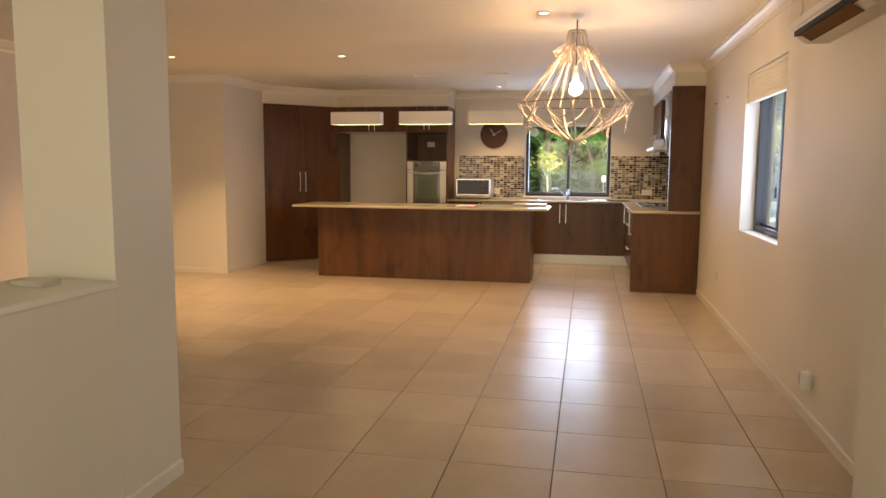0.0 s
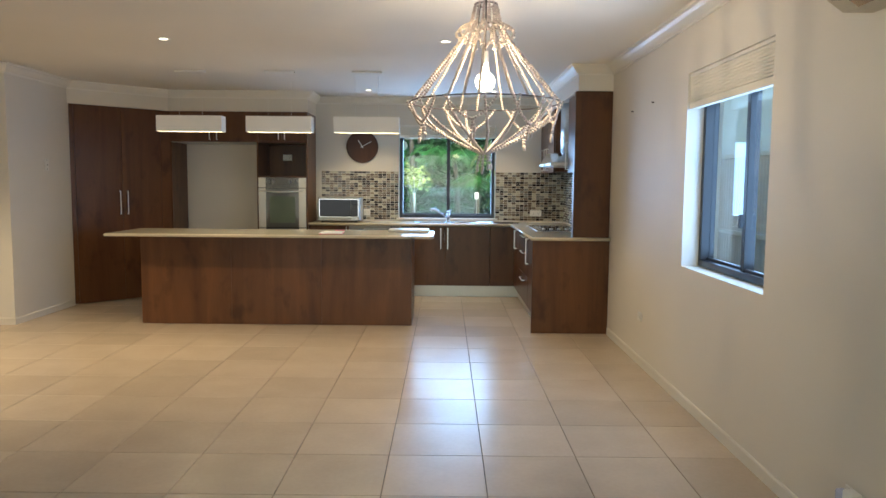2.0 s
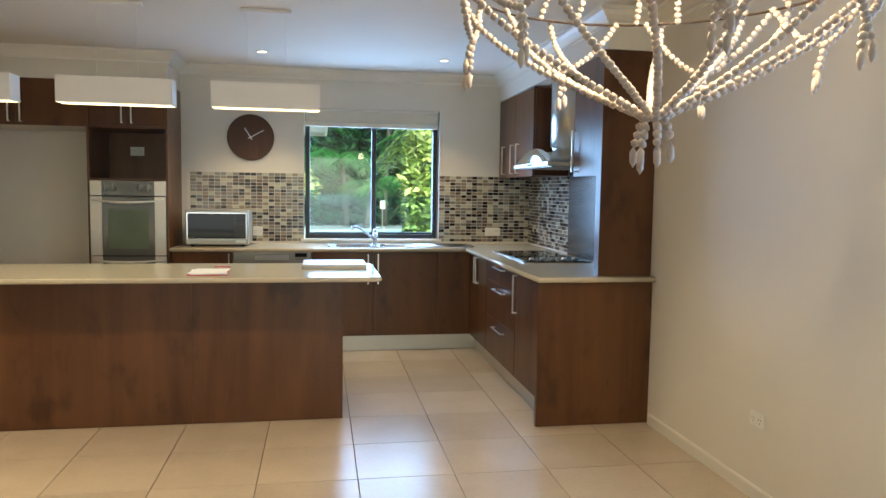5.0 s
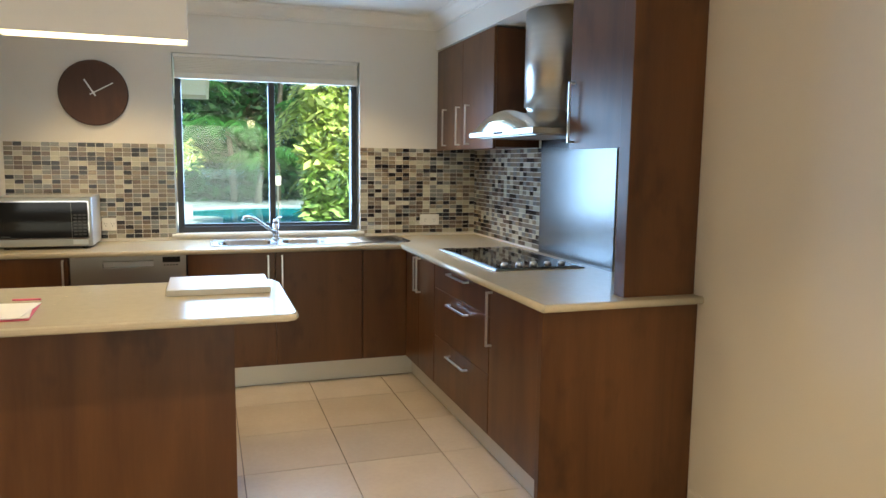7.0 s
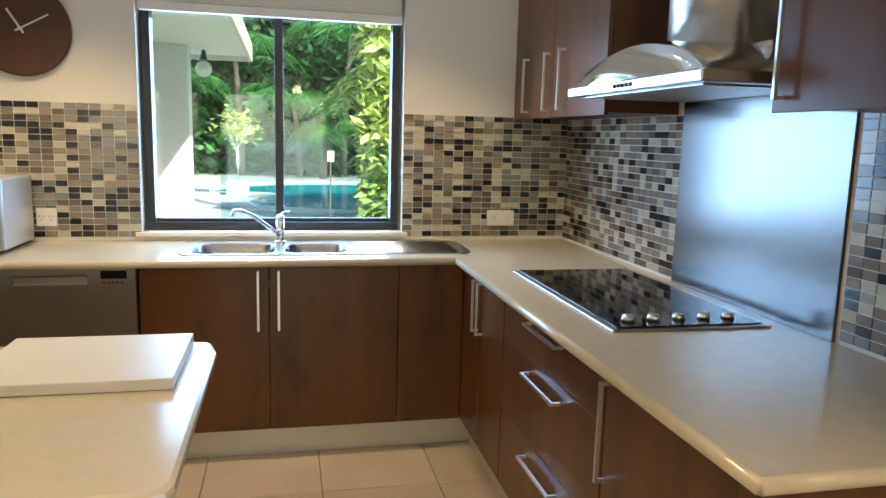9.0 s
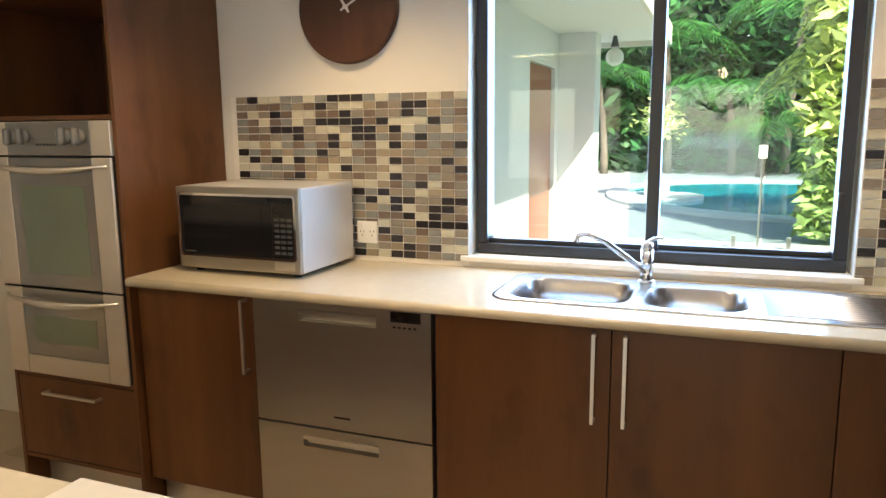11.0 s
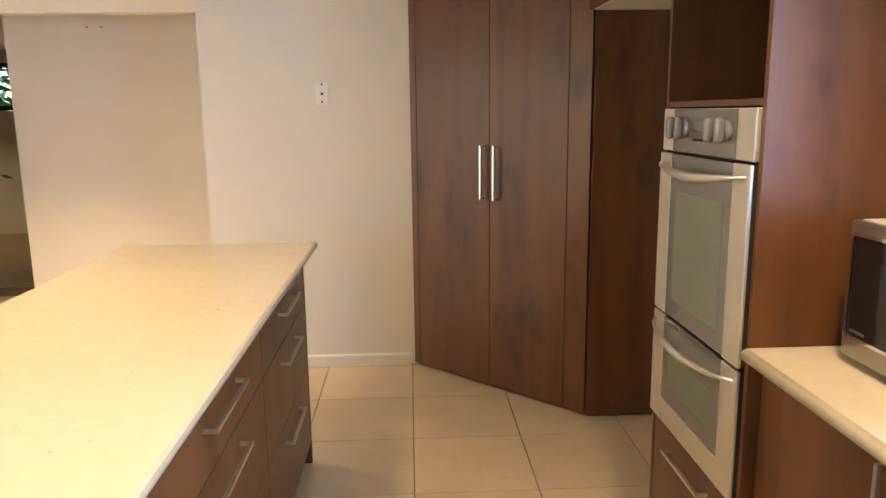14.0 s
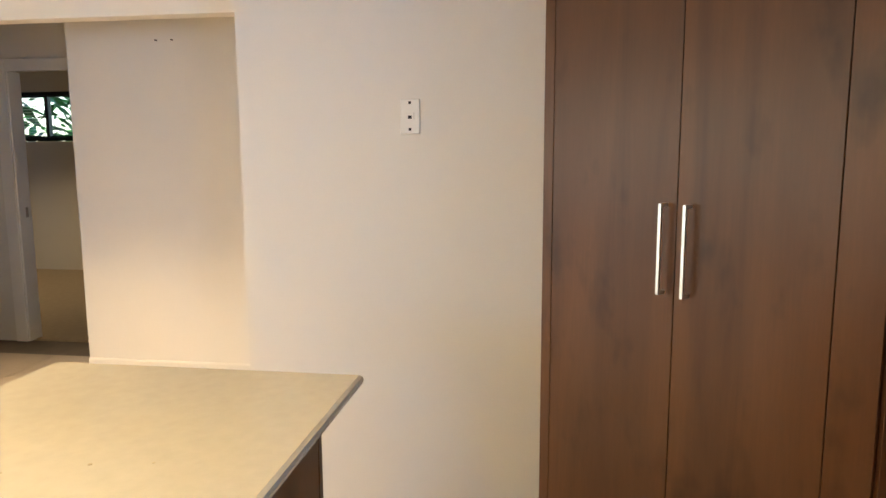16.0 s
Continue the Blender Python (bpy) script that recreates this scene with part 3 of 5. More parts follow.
def across(u0, u1, d0, d1, z0, z1, bevel=0.0):
    """A block along the pantry's slanting face: u along it, d behind it."""
    bm = box(nb(), u0, u1, d0, d1, z0, z1, bevel)
    m = Matrix.Translation((BX + 0.003, 10.295, 0)) @ Matrix.Rotation(radians(45), 4, 'Z')
    bmesh.ops.transform(bm, matrix=m, verts=bm.verts)
    return bm


part("carcass", across(0.02, 1.19, 0.022, 0.20, 0.012, HEAD - 0.002), WOOD, pan)
LW = 1.195
for nm, u0, u1 in (("filler", 0.004, 0.055), ("door", 0.055, 0.588), ("door", 0.588, 1.070), ("filler", 1.070, LW)):
    d = part(nm, across(u0 + 0.0015, u1 - 0.0015, 0.0, 0.020, 0.012, HEAD - 0.002, 0.0016), WOOD, pan)
    if nm == "door":
        u = 0.550 if u0 < 0.3 else 0.638
        base = Vector((BX + 0.003, 10.295, 0))
        al, outw = Vector((S2, S2, 0)), Vector((S2, -S2, 0))
        p = base + al * u
        bar_handle(d, p + Vector((0, 0, 1.06)), p + Vector((0, 0, 1.335)), outw)
# fridge alcove
bm = nb()
box(bm, -3.672, -3.640, 11.150, NY - 0.003, 0.006, HEAD - 0.002, bevel=0.0015)
single("alcove_panel", bm, WOOD, "dark woodgrain side panel of the empty fridge alcove", "panel")
c = cab("overhead_cabinet", (-3.636, -2.548, 11.135, NY - 0.003, 1.968, HEAD - 0.002), "dark woodgrain overhead cabinet above the fridge alcove", group="overhead cabinets")
part("underside", box(nb(), -3.634, -2.55, 11.137, NY - 0.004, 1.960, 1.967), TRIM, c, "pale underside")
for x0, x1, hx in ((-3.636, -3.09, -3.135), (-3.09, -2.548, -3.045)):
    d = front(c, "door", (x0 + g, x1 - g, 11.115, 11.133, 1.962, HEAD - 0.002))
    bar_handle(d, (hx, 11.115, 1.99), (hx, 11.115, 2.15), (0, -1, 0))
# oven tower
OX0, OX1, OY = -2.545, -1.902, 11.098
tower = thing("oven_tower", ((OX0 + OX1) / 2, 11.4, 0), "tall dark woodgrain cabinet with an open niche above the double oven", "cabinet")
part("side_panel", box(nb(), OX0, OX0 + 0.018, OY, NY - 0.003, 0.004, HEAD - 0.002, bevel=0.001), WOOD, tower)
part("side_panel", box(nb(), OX1 - 0.018, OX1, OY, NY - 0.003, 0.004, HEAD - 0.002, bevel=0.001), WOOD, tower)
for z in (1.522, 1.955, 0.512, 0.155):
    part("shelf", box(nb(), OX0 + 0.0185, OX1 - 0.0185, OY + 0.002, NY - 0.02, z, z + 0.016), WOOD, tower)
part("back_panel", box(nb(), OX0 + 0.0185, OX1 - 0.0185, NY - 0.019, NY - 0.004, 0.155, HEAD - 0.004), WOOD, tower)
for x0, x1, hx in ((OX0 + 0.0185, -2.2235, -2.262), (-2.2235, OX1 - 0.0185, -2.185)):
    d = front(tower, "door", (x0 + g, x1 - g, OY + 0.002, OY + 0.020, 1.974, HEAD - 0.003))
    bar_handle(d, (hx, OY + 0.002, 2.0), (hx, OY + 0.002, 2.16), (0, -1, 0))
d = front(tower, "drawer", (OX0 + 0.020, OX1 - 0.020, OY + 0.002, OY + 0.020, 0.175, 0.508))
bar_handle(d, (-2.36, OY + 0.002, 0.455), (-2.09, OY + 0.002, 0.455), (0, -1, 0))
part("kick", box(nb(), OX0 + 0.0185, OX1 - 0.0185, 11.20, 11.215, 0.002, 0.154), KICK, tower)

# double oven
STILE = surface("pale_steel", (0.66, 0.62, 0.55), 0.38, metal=0.75, vary=0.03, scale=2, fine=60, bump=0.02, stretch=(1, 1, 10))
SMOKED = surface("silvered_glass", (0.23, 0.23, 0.215), 0.10, metal=0.55, vary=0.05, bump=0, rough_var=0.03)
KNOB = surface("grey_knob", (0.22, 0.22, 0.215), 0.32, metal=0.4, vary=0.03, bump=0)
ov = thing("double_oven", ((OX0 + OX1) / 2, 11.3, 0.53), "stainless steel double wall oven with glass doors", "oven")
ox0, ox1 = OX0 + 0.020, OX1 - 0.020
part("body", box(nb(), ox0 + 0.01, ox1 - 0.01, OY + 0.012, NY - 0.06, 0.532, 1.516), DARK, ov)
pn = part("control_panel", box(nb(), ox0, ox1, OY - 0.012, OY + 0.010, 1.392, 1.517, bevel=0.003), STILE, ov)
part("fascia", box(nb(), ox0 + 0.092, ox1 - 0.092, OY - 0.0145, OY - 0.0122, 1.394, 1.515, bevel=0.001), SMOKED, pn, "silver-grey control fascia")
for k in (-2.400, -2.335, -2.125, -2.060):
    bm = nb()
    rod(bm, (k, OY - 0.015, 1.462), (k, OY - 0.026, 1.462), 0.027, 20, 0.026)
    box(bm, k - 0.013, k + 0.013, OY - 0.050, OY - 0.0262, 1.430, 1.494, bevel=0.009)
    part("knob", bm, KNOB, pn, "rounded grey grip knob", True)
for i in range(6):
    part("button", box(nb(), -2.28 + i * 0.018, -2.271 + i * 0.018, OY - 0.018, OY - 0.0147, 1.428, 1.435, bevel=0.001), DARK, pn)
part("clock_display", box(nb(), -2.285, -2.175, OY - 0.017, OY - 0.0147, 1.455, 1.482, bevel=0.001), SMOKED, pn)


def oven_door(z0, z1, name, rail):
    """Steel stiles at both sides and a low rail; the glass runs between them to the top."""
    bm = nb()
    wx0, wx1 = ox0 + 0.092, ox1 - 0.092
    box(bm, ox0 + 0.002, ox1 - 0.002, OY - 0.0075, OY + 0.010, z0 + 0.001, z1 - 0.001)
    dd = part(name, bm, DARK, ov)
    for x0, x1 in ((ox0, wx0), (wx1, ox1)):
        part("stile", box(nb(), x0, x1, OY - 0.018, OY - 0.008, z0, z1, bevel=0.003), STILE, dd, "pale steel stile")
    if rail:
        part("rail", box(nb(), wx0 + 0.0005, wx1 - 0.0005, OY - 0.0175, OY - 0.008, z0, z0 + rail, bevel=0.003), STILE, dd, "pale steel bottom rail")
    gz0 = z0 + rail + 0.002
    part("glass", box(nb(), wx0 + 0.001, wx1 - 0.001, OY - 0.0165, OY - 0.008, gz0, z1 - 0.002, bevel=0.001), SMOKED, dd, "silvery tinted oven glass")
    part("window", box(nb(), wx0 + 0.050, wx1 - 0.045, OY - 0.0178, OY - 0.0162, gz0 + 0.055, z1 - 0.105, bevel=0.0005), OVENGLASS, dd, "greenish see-through oven window")
    bm = nb()
    zc = z1 - 0.030
    n = 20
    rings = []
    for i in range(n + 1):
        u = i / n
        x = ox0 + 0.020 + (ox1 - ox0 - 0.040) * u
        w = math.sin(math.pi * u)
        y = OY - 0.0185 - 0.046 * max(0.0, w) ** 0.55
        hh, dd2 = 0.004 + 0.010 * w, 0.005 + 0.003 * w
        zz = zc - 0.018 * w
        rings.append([(x, y + dd2 * math.cos(6.2832 * k / 10), zz + hh * math.sin(6.2832 * k / 10)) for k in range(10)])
    loft(bm, rings)
    part("handle", bm, HANDLE, dd, "bowed satin handle", True)
    return dd


oven_door(0.888, 1.385, "upper_door", 0.0)
oven_door(0.532, 0.880, "lower_door", 0.075)

# island
IX0, IX1, IY0, IY1 = -3.26, -0.49, 9.24, 9.836
isl = thing("island_bench", (-1.88, 9.54, 0), "dark woodgrain kitchen island base with drawers behind", "island")
for i in range(3):
    w = (IX1 - IX0) / 3
    part("front_panel", box(nb(), IX0 + i * w + 0.0004, IX0 + (i + 1) * w - 0.0004, IY0, IY0 + 0.018, 0.004, 0.913, bevel=0.0004), WOOD, isl)
part("end_panel", box(nb(), IX0, IX0 + 0.02, IY0 + 0.0185, IY1, 0.004, 0.913), WOOD, isl)
part("end_panel", box(nb(), IX1 - 0.02, IX1, IY0 + 0.0185, IY1, 0.004, 0.913), WOOD, isl)
part("carcass", box(nb(), IX0 + 0.0205, IX1 - 0.0205, IY0 + 0.0185, IY1 - 0.03, 0.10, 0.911), WOOD, isl)
part("kick", box(nb(), IX0 + 0.0205, IX1 - 0.0205, IY1 - 0.09, IY1 - 0.075, 0.004, 0.10), KICK, isl)
for x0, x1 in ((IX0 + 0.021, -2.36), (-2.36, -1.43), (-1.43, IX1 - 0.021)):
    for z0, z1 in ((0.735, 0.905), (0.445, 0.731), (0.105, 0.441)):
        d = front(isl, "drawer", (x0 + g, x1 - g, IY1 - 0.018, IY1 - 0.001, z0, z1))
        xm = (x0 + x1) / 2
        bar_handle(d, (xm - 0.15, IY1 - 0.001, z1 - 0.055), (xm + 0.15, IY1 - 0.001, z1 - 0.055), (0, 1, 0))
TX0, TX1, TY0, TY1, TZ = -3.52, -0.26, 9.0, 9.864, 0.945
bm = nb()
cc = 0.035
pts = [(TX0, TY0), (TX1 - cc, TY0), (TX1 - cc * 0.3, TY0 + cc * 0.3), (TX1, TY0 + cc), (TX1, TY1 - cc * 3), (TX1 - cc * 0.6, TY1 - cc * 0.6), (TX1 - cc * 3, TY1), (TX0, TY1)]
def inset(k):
    cx, cy = (TX0 + TX1) / 2, (TY0 + TY1) / 2
    return [(x - k * (1 if x > cx else -1), y - k * (1 if y > cy else -1)) for x, y in pts]
loft(bm, [[(x, y, z) for x, y in inset(k)] for k, z in ((0.010, TZ - 0.030), (0.002, TZ - 0.024), (0, TZ - 0.015), (0.002, TZ - 0.006), (0.010, TZ))])
single("island_worktop", bm, STONE, "cream stone island worktop with eased edges", "worktop")


# ---- sink and tap ----
def rounded(x0, x1, y0, y1, r, n=5):
    out = []
    for cx, cy, a0 in ((x1 - r, y1 - r, 0), (x0 + r, y1 - r, 90), (x0 + r, y0 + r, 180), (x1 - r, y0 + r, 270)):
        for k in range(n + 1):
            a = radians(a0 + 90 * k / n)
            out.append((cx + r * math.cos(a), cy + r * math.sin(a)))
    return out


sink = thing("sink", (0.12, 11.41, BT), "stainless steel double bowl sink with a ribbed drainer", "sink")
RZ = BT + 0.003
BOWLS = ((-0.515, -0.135, 11.235, 11.565), (-0.095, 0.205, 11.245, 11.545))
# deck laid round the two bowls
bm = nb()
ring = rounded(SX0, SX1, SY0, SY1, 0.07, 8)
ring2 = rounded(SX0 + 0.012, SX1 - 0.012, SY0 + 0.012, SY1 - 0.012, 0.06, 8)
loft(bm, [[(x, y, BT + 0.0005) for x, y in ring], [(x, y, RZ + 0.002) for x, y in ring], [(x, y, RZ) for x, y in ring2]], caps=False)
part("rim", bm, POLISHED, sink, "", True)
bm = nb()
DX0, DX1, DY0, DY1 = SX0 + 0.035, SX1 - 0.035, SY0 + 0.024, SY1 - 0.035
flat = rounded(DX0, DX1, DY0, DY1, 0.001, 8)
loft(bm, [[(x, y, RZ) for x, y in ring2], [(x, y, RZ) for x, y in flat]], caps=False)
(a0, a1, b0, b1), (c0, c1, d0, d1) = BOWLS
for x0, x1, y0, y1 in ((DX0, a0, DY0, DY1), (a0, a1, DY0, b0), (a0, a1, b1, DY1), (a1, c0, DY0, DY1), (c0, c1, DY0, d0), (c0, c1, d1, DY1), (c1, DX1, DY0, DY1)):
    bm.faces.new([bm.verts.new(p) for p in ((x0, y0, RZ), (x1, y0, RZ), (x1, y1, RZ), (x0, y1, RZ))])
for b4 in BOWLS:
    loft(bm, [[(x, y, RZ) for x, y in rounded(*b4, 0.001, 6)], [(x, y, RZ) for x, y in rounded(*b4, 0.085, 6)]], caps=False)
part("deck", bm, POLISHED, sink)
for x0, x1, y0, y1 in BOWLS:
    bm = nb()
    rings = []
    for k, z in ((0.0, RZ), (0.006, RZ - 0.008), (0.014, RZ - 0.06), (0.026, RZ - 0.135), (0.060, RZ - 0.155)):
        rings.append([(x, y, z) for x, y in rounded(x0 + k, x1 - k, y0 + k, y1 - k, 0.085 - k * 0.5, 6)])
    loft(bm, rings, caps=False)
    bm.faces.new([v for v in bm.verts][-len(rings[-1]):])
    bowl = part("bowl", bm, POLISHED, sink, "", True)
    part("drain", rod(nb(), ((x0 + x1) / 2, (y0 + y1) / 2, RZ - 0.1545), ((x0 + x1) / 2, (y0 + y1) / 2, RZ - 0.150), 0.04, 20), CHROME, bowl)
bm = nb()
for i in range(14):
    y = 11.26 + i * 0.0235
    rod(bm, (0.25, y, RZ - 0.001), (0.735, y, RZ - 0.001), 0.0052, 8)
part("drainer_ribs", bm, POLISHED, sink, "raised drainer ribs", True)
tap = thing("tap", (-0.115, 11.60, RZ), "chrome single lever kitchen mixer tap", "tap")
TXX, TYY = -0.112, 11.595
bm = nb()
rod(bm, (TXX, TYY, RZ), (TXX, TYY, RZ + 0.010), 0.030, 20)
rod(bm, (TXX, TYY, RZ + 0.010), (TXX, TYY, RZ + 0.115), 0.021, 20)
part("body", bm, CHROME, tap, "", True)
part("spout", tube(nb(), [(TXX, TYY - 0.01, RZ + 0.035), (TXX - 0.06, TYY - 0.03, RZ + 0.085), (TXX - 0.13, TYY - 0.05, RZ + 0.140), (TXX - 0.19, TYY - 0.065, RZ + 0.168), (TXX - 0.220, TYY - 0.075, RZ + 0.165), (TXX - 0.228, TYY - 0.078, RZ + 0.140)], 0.0105, 10), CHROME, tap, "", True)
bm = nb()
rod(bm, (TXX, TYY, RZ + 0.116), (TXX, TYY, RZ + 0.140), 0.023, 20, 0.016)
tube(bm, [(TXX, TYY, RZ + 0.138), (TXX + 0.02, TYY + 0.01, RZ + 0.150), (TXX + 0.045, TYY + 0.02, RZ + 0.153)], 0.007, 8)
part("lever", bm, CHROME, tap, "", True)

# ---- mosaic splashback ----
MW, MH = 0.0547, 0.0309
spl = tagged(new("splashback"), "glass mosaic splashback in black, brown and cream", "splashback", kind="structure")
part("grout_bed", box(nb(), -1.855, KX0 - 0.001, NY - 0.005, NY - 0.0005, BT + 0.001, 1.618), MGROUT, spl)
part("grout_bed", box(nb(), KX1 + 0.001, EX - 0.006, NY - 0.005, NY - 0.0005, BT + 0.001, 1.618), MGROUT, spl)
part("grout_bed", box(nb(), EX - 0.005, EX - 0.0005, 10.49, NY - 0.006, BT + 0.001, 1.612), MGROUT, spl)
part("grout_bed", box(nb(), EX - 0.005, EX - 0.0005, 9.03, 9.60, BT + 0.001, 1.612), MGROUT, spl)
bm = nb()
box(bm, 0.0019, MW - 0.0019, -0.009, -0.0045, 0.0019, MH - 0.0019)
mosaic_mesh = to_mesh("mosaic_tile", bm, MOSAIC)
joined = nb()
made = 0
for i in range(19):
    for j in range(22):
        x, z = KX0 - 0.002 - (i + 1) * MW, 1.618 - (j + 1) * MH
        if z < BT:
            continue
        if made < 300 and x > -1.70:
            ob = new("mosaic_tile", mosaic_mesh)
            ob.parent, ob.location = spl, (x, NY, z)
            made += 1
        else:
            box(joined, x + 0.0019, x + MW - 0.0019, NY - 0.009, NY - 0.0045, z + 0.0019, z + MH - 0.0019)
for i in range(18):
    for j in range(22):
        x, z = KX1 + 0.002 + i * MW, 1.618 - (j + 1) * MH
        if z >= BT and x + 0.02 < EX:
            box(joined, x + 0.0019, min(x + MW - 0.0019, EX - 0.010), NY - 0.009, NY - 0.0045, z + 0.0019, z + MH - 0.0019)
for y0, n in ((10.492, 22), (9.035, 10)):
    for i in range(n):
        for j in range(22):
            y, z = y0 + i * MW, 1.612 - (j + 1) * MH
            if z >= BT and y + 0.02 < NY:
                box(joined, EX - 0.009, EX - 0.0045, y + 0.0019, min(y + MW - 0.0019, NY - 0.010), z + 0.0019, z + MH - 0.0019)
jm = part("mosaic_tiles", joined, MOSAICJ, spl)
jm["kind"] = "stuff"
bm = nb()
box(bm, EX - 0.014, EX - 0.0006, 9.602, 10.488, BT + 0.001, 1.66, bevel=0.001)
PANEL = surface("satin_steel_panel", (0.20, 0.20, 0.20), 0.24, metal=1.0, vary=0.04, scale=2, fine=60, bump=0.02, stretch=(1, 1, 12))
single("steel_splash_panel", bm, PANEL, "brushed stainless steel panel behind the cooktop", "splash panel")

# ---- cooktop and hood ----
ck = thing("cooktop", (1.1, 10.25, BT), "black glass cooktop with a steel rim and silver knobs", "cooktop")
part("rim", box(nb(), 0.845, 1.372, 9.775, 10.735, BT + 0.0005, BT + 0.007, bevel=0.003), STEEL, ck, "steel rim")
part("glass", box(nb(), 0.865, 1.352, 9.795, 10.715, BT + 0.0075, BT + 0.012, bevel=0.002), BLACKGLASS, ck)
RINGM = surface("ring_print", (0.10, 0.10, 0.10), 0.2, vary=0.05, bump=0)
for x, y, r in ((0.99, 10.50, 0.09), (1.23, 10.52, 0.075), (0.99, 10.15, 0.075), (1.23, 10.15, 0.10)):
    bm = nb()
    loft(bm, [[(x + k * math.cos(2 * math.pi * i / 32), y + k * math.sin(2 * math.pi * i / 32), BT + 0.0124) for i in range(32)] for k in (r - 0.003, r)], caps=False)
    part("zone_ring", bm, RINGM, ck)
for i in range(5):
    x = 0.93 + i * 0.085
    bm = nb()
    rod(bm, (x, 9.855, BT + 0.0125), (x, 9.855, BT + 0.032), 0.021, 18, 0.017)
    part("knob", bm, HANDLE, ck, "", True)
hood = thing("range_hood", (1.2, 10.05, 1.66), "stainless steel range hood with an arched canopy and round duct", "range hood")
HY0, HY1 = 9.60, 10.50
part("tray", box(nb(), 0.955, EX - 0.016, HY0, HY1, 1.662, 1.694, bevel=0.004), STEEL, hood)
bm = nb()
rings = []
n = 24
for k, (x, lift) in enumerate(((0.960, 0.0), (0.966, 0.45), (0.975, 0.86), (1.00, 1.0), (1.25, 1.15))):
    rings.append([(x, HY0 + 0.01 + (HY1 - HY0 - 0.02) * i / n, 1.695 + 0.115 * lift * max(0.0, math.sin(math.pi * i / n)) ** 0.8) for i in range(n + 1)])
loft(bm, rings, closed=False, caps=False)
bm.faces.ensure_lookup_table()
CANOPY = surface("mirror_steel", (0.72, 0.74, 0.73), 0.07, metal=1.0, vary=0.02, bump=0, rough_var=0.02)
part("canopy", bm, CANOPY, hood, "mirror-bright arched canopy", True)
part("canopy_back", box(nb(), 1.24, EX - 0.017, HY0 + 0.12, HY1 - 0.12, 1.695, 1.80, bevel=0.02), STEEL, hood)
bm = nb()
bar = []
for i in range(25):
    a = radians(90 + 180 * i / 24)
    bar.append((1.30 + 0.17 * math.cos(a), 10.05 + 0.19 * math.sin(a)))
bar += [(EX - 0.018, 9.86), (EX - 0.018, 10.24)]
loft(bm, [[(x, y, z) for x, y in bar] for z in (1.79, HEAD + 0.008)])
part("duct", bm, STEEL, hood, "round-fronted steel duct", True)
bm = nb()
for i in range(5):
    box(bm, 0.9525, 0.956, 9.98 + i * 0.028, 9.998 + i * 0.028, 1.672, 1.684)
part("buttons", bm, DARK, hood)
part("filter", box(nb(), 1.0, 1.38, 9.66, 10.44, 1.657, 1.6615), STEELH, hood)

# ---- microwave ----
mw = thing("microwave", (-1.53, 11.45, BT), "stainless steel microwave oven on the worktop", "microwave")
mm = []
MX0, MX1, MY0, MY1, MZ0, MZ1 = -1.80, -1.262, 11.262, 11.65, BT + 0.018, 1.275
WHITEST = surface("painted_case", (0.66, 0.65, 0.62), 0.28, metal=0.35, vary=0.03, bump=0)
part("case", box(nb(), MX0, MX1, MY0 + 0.012, MY1, MZ0, MZ1, bevel=0.006), WHITEST, mw)
part("front", box(nb(), MX0, MX1, MY0 - 0.006, MY0 + 0.0115, MZ0, MZ1, bevel=0.006), STEELH, mw)
part("door_glass", box(nb(), MX0 + 0.022, MX1 - 0.115, MY0 - 0.009, MY0 - 0.0055, MZ0 + 0.055, MZ1 - 0.032, bevel=0.001), BLACKGLASS, mw)
part("window_mesh", box(nb(), MX0 + 0.055, MX1 - 0.155, MY0 - 0.0105, MY0 - 0.0088, MZ0 + 0.10, MZ1 - 0.075), BLACKGLASS, mw)
bm = nb()
bz = (MX0 + 0.014, MX1 - 0.014, MZ0 + 0.047, MZ1 - 0.024)
outer, inner = rounded(bz[0], bz[1], bz[2], bz[3], 0.014), rounded(bz[0] + 0.008, bz[1] - 0.008, bz[2] + 0.008, bz[3] - 0.008, 0.009)
loft(bm, [[(x, MY0 - 0.0055, z) for x, z in outer], [(x, MY0 - 0.0125, z) for x, z in outer], [(x, MY0 - 0.0125, z) for x, z in inner], [(x, MY0 - 0.0085, z) for x, z in inner]], caps=False)
part("door_bezel", bm, CHROME, mw, "bright rounded door bezel")
kp = part("key_panel", box(nb(), MX1 - 0.1135, MX1 - 0.022, MY0 - 0.009, MY0 - 0.0055, MZ0 + 0.055, MZ1 - 0.032, bevel=0.001), BLACKGLASS, mw)
KEY = surface("key_print", (0.05, 0.05, 0.05), 0.4, vary=0.05, bump=0)
for r in range(7):
    for q in range(3):
        part("key", box(nb(), MX1 - 0.104 + q * 0.026, MX1 - 0.084 + q * 0.026, MY0 - 0.0103, MY0 - 0.0088, MZ0 + 0.070 + r * 0.020, MZ0 + 0.080 + r * 0.020), KEY, kp)
part("badge", box(nb(), MX0 + 0.035, MX0 + 0.085, MY0 - 0.0108, MY0 - 0.0088, MZ0 + 0.062, MZ0 + 0.068), KEY, mw)
part("open_bar", box(nb(), MX1 - 0.11, MX1 - 0.025, MY0 - 0.009, MY0 - 0.0058, MZ0 + 0.012, MZ0 + 0.042, bevel=0.002), STEEL, mw)
for x in (MX0 + 0.05, MX1 - 0.05):
    for y in (MY0 + 0.05, MY1 - 0.05):
        part("foot", rod(nb(), (x, y, BT), (x, y, MZ0 + 0.001), 0.015, 12), DARK, mw)

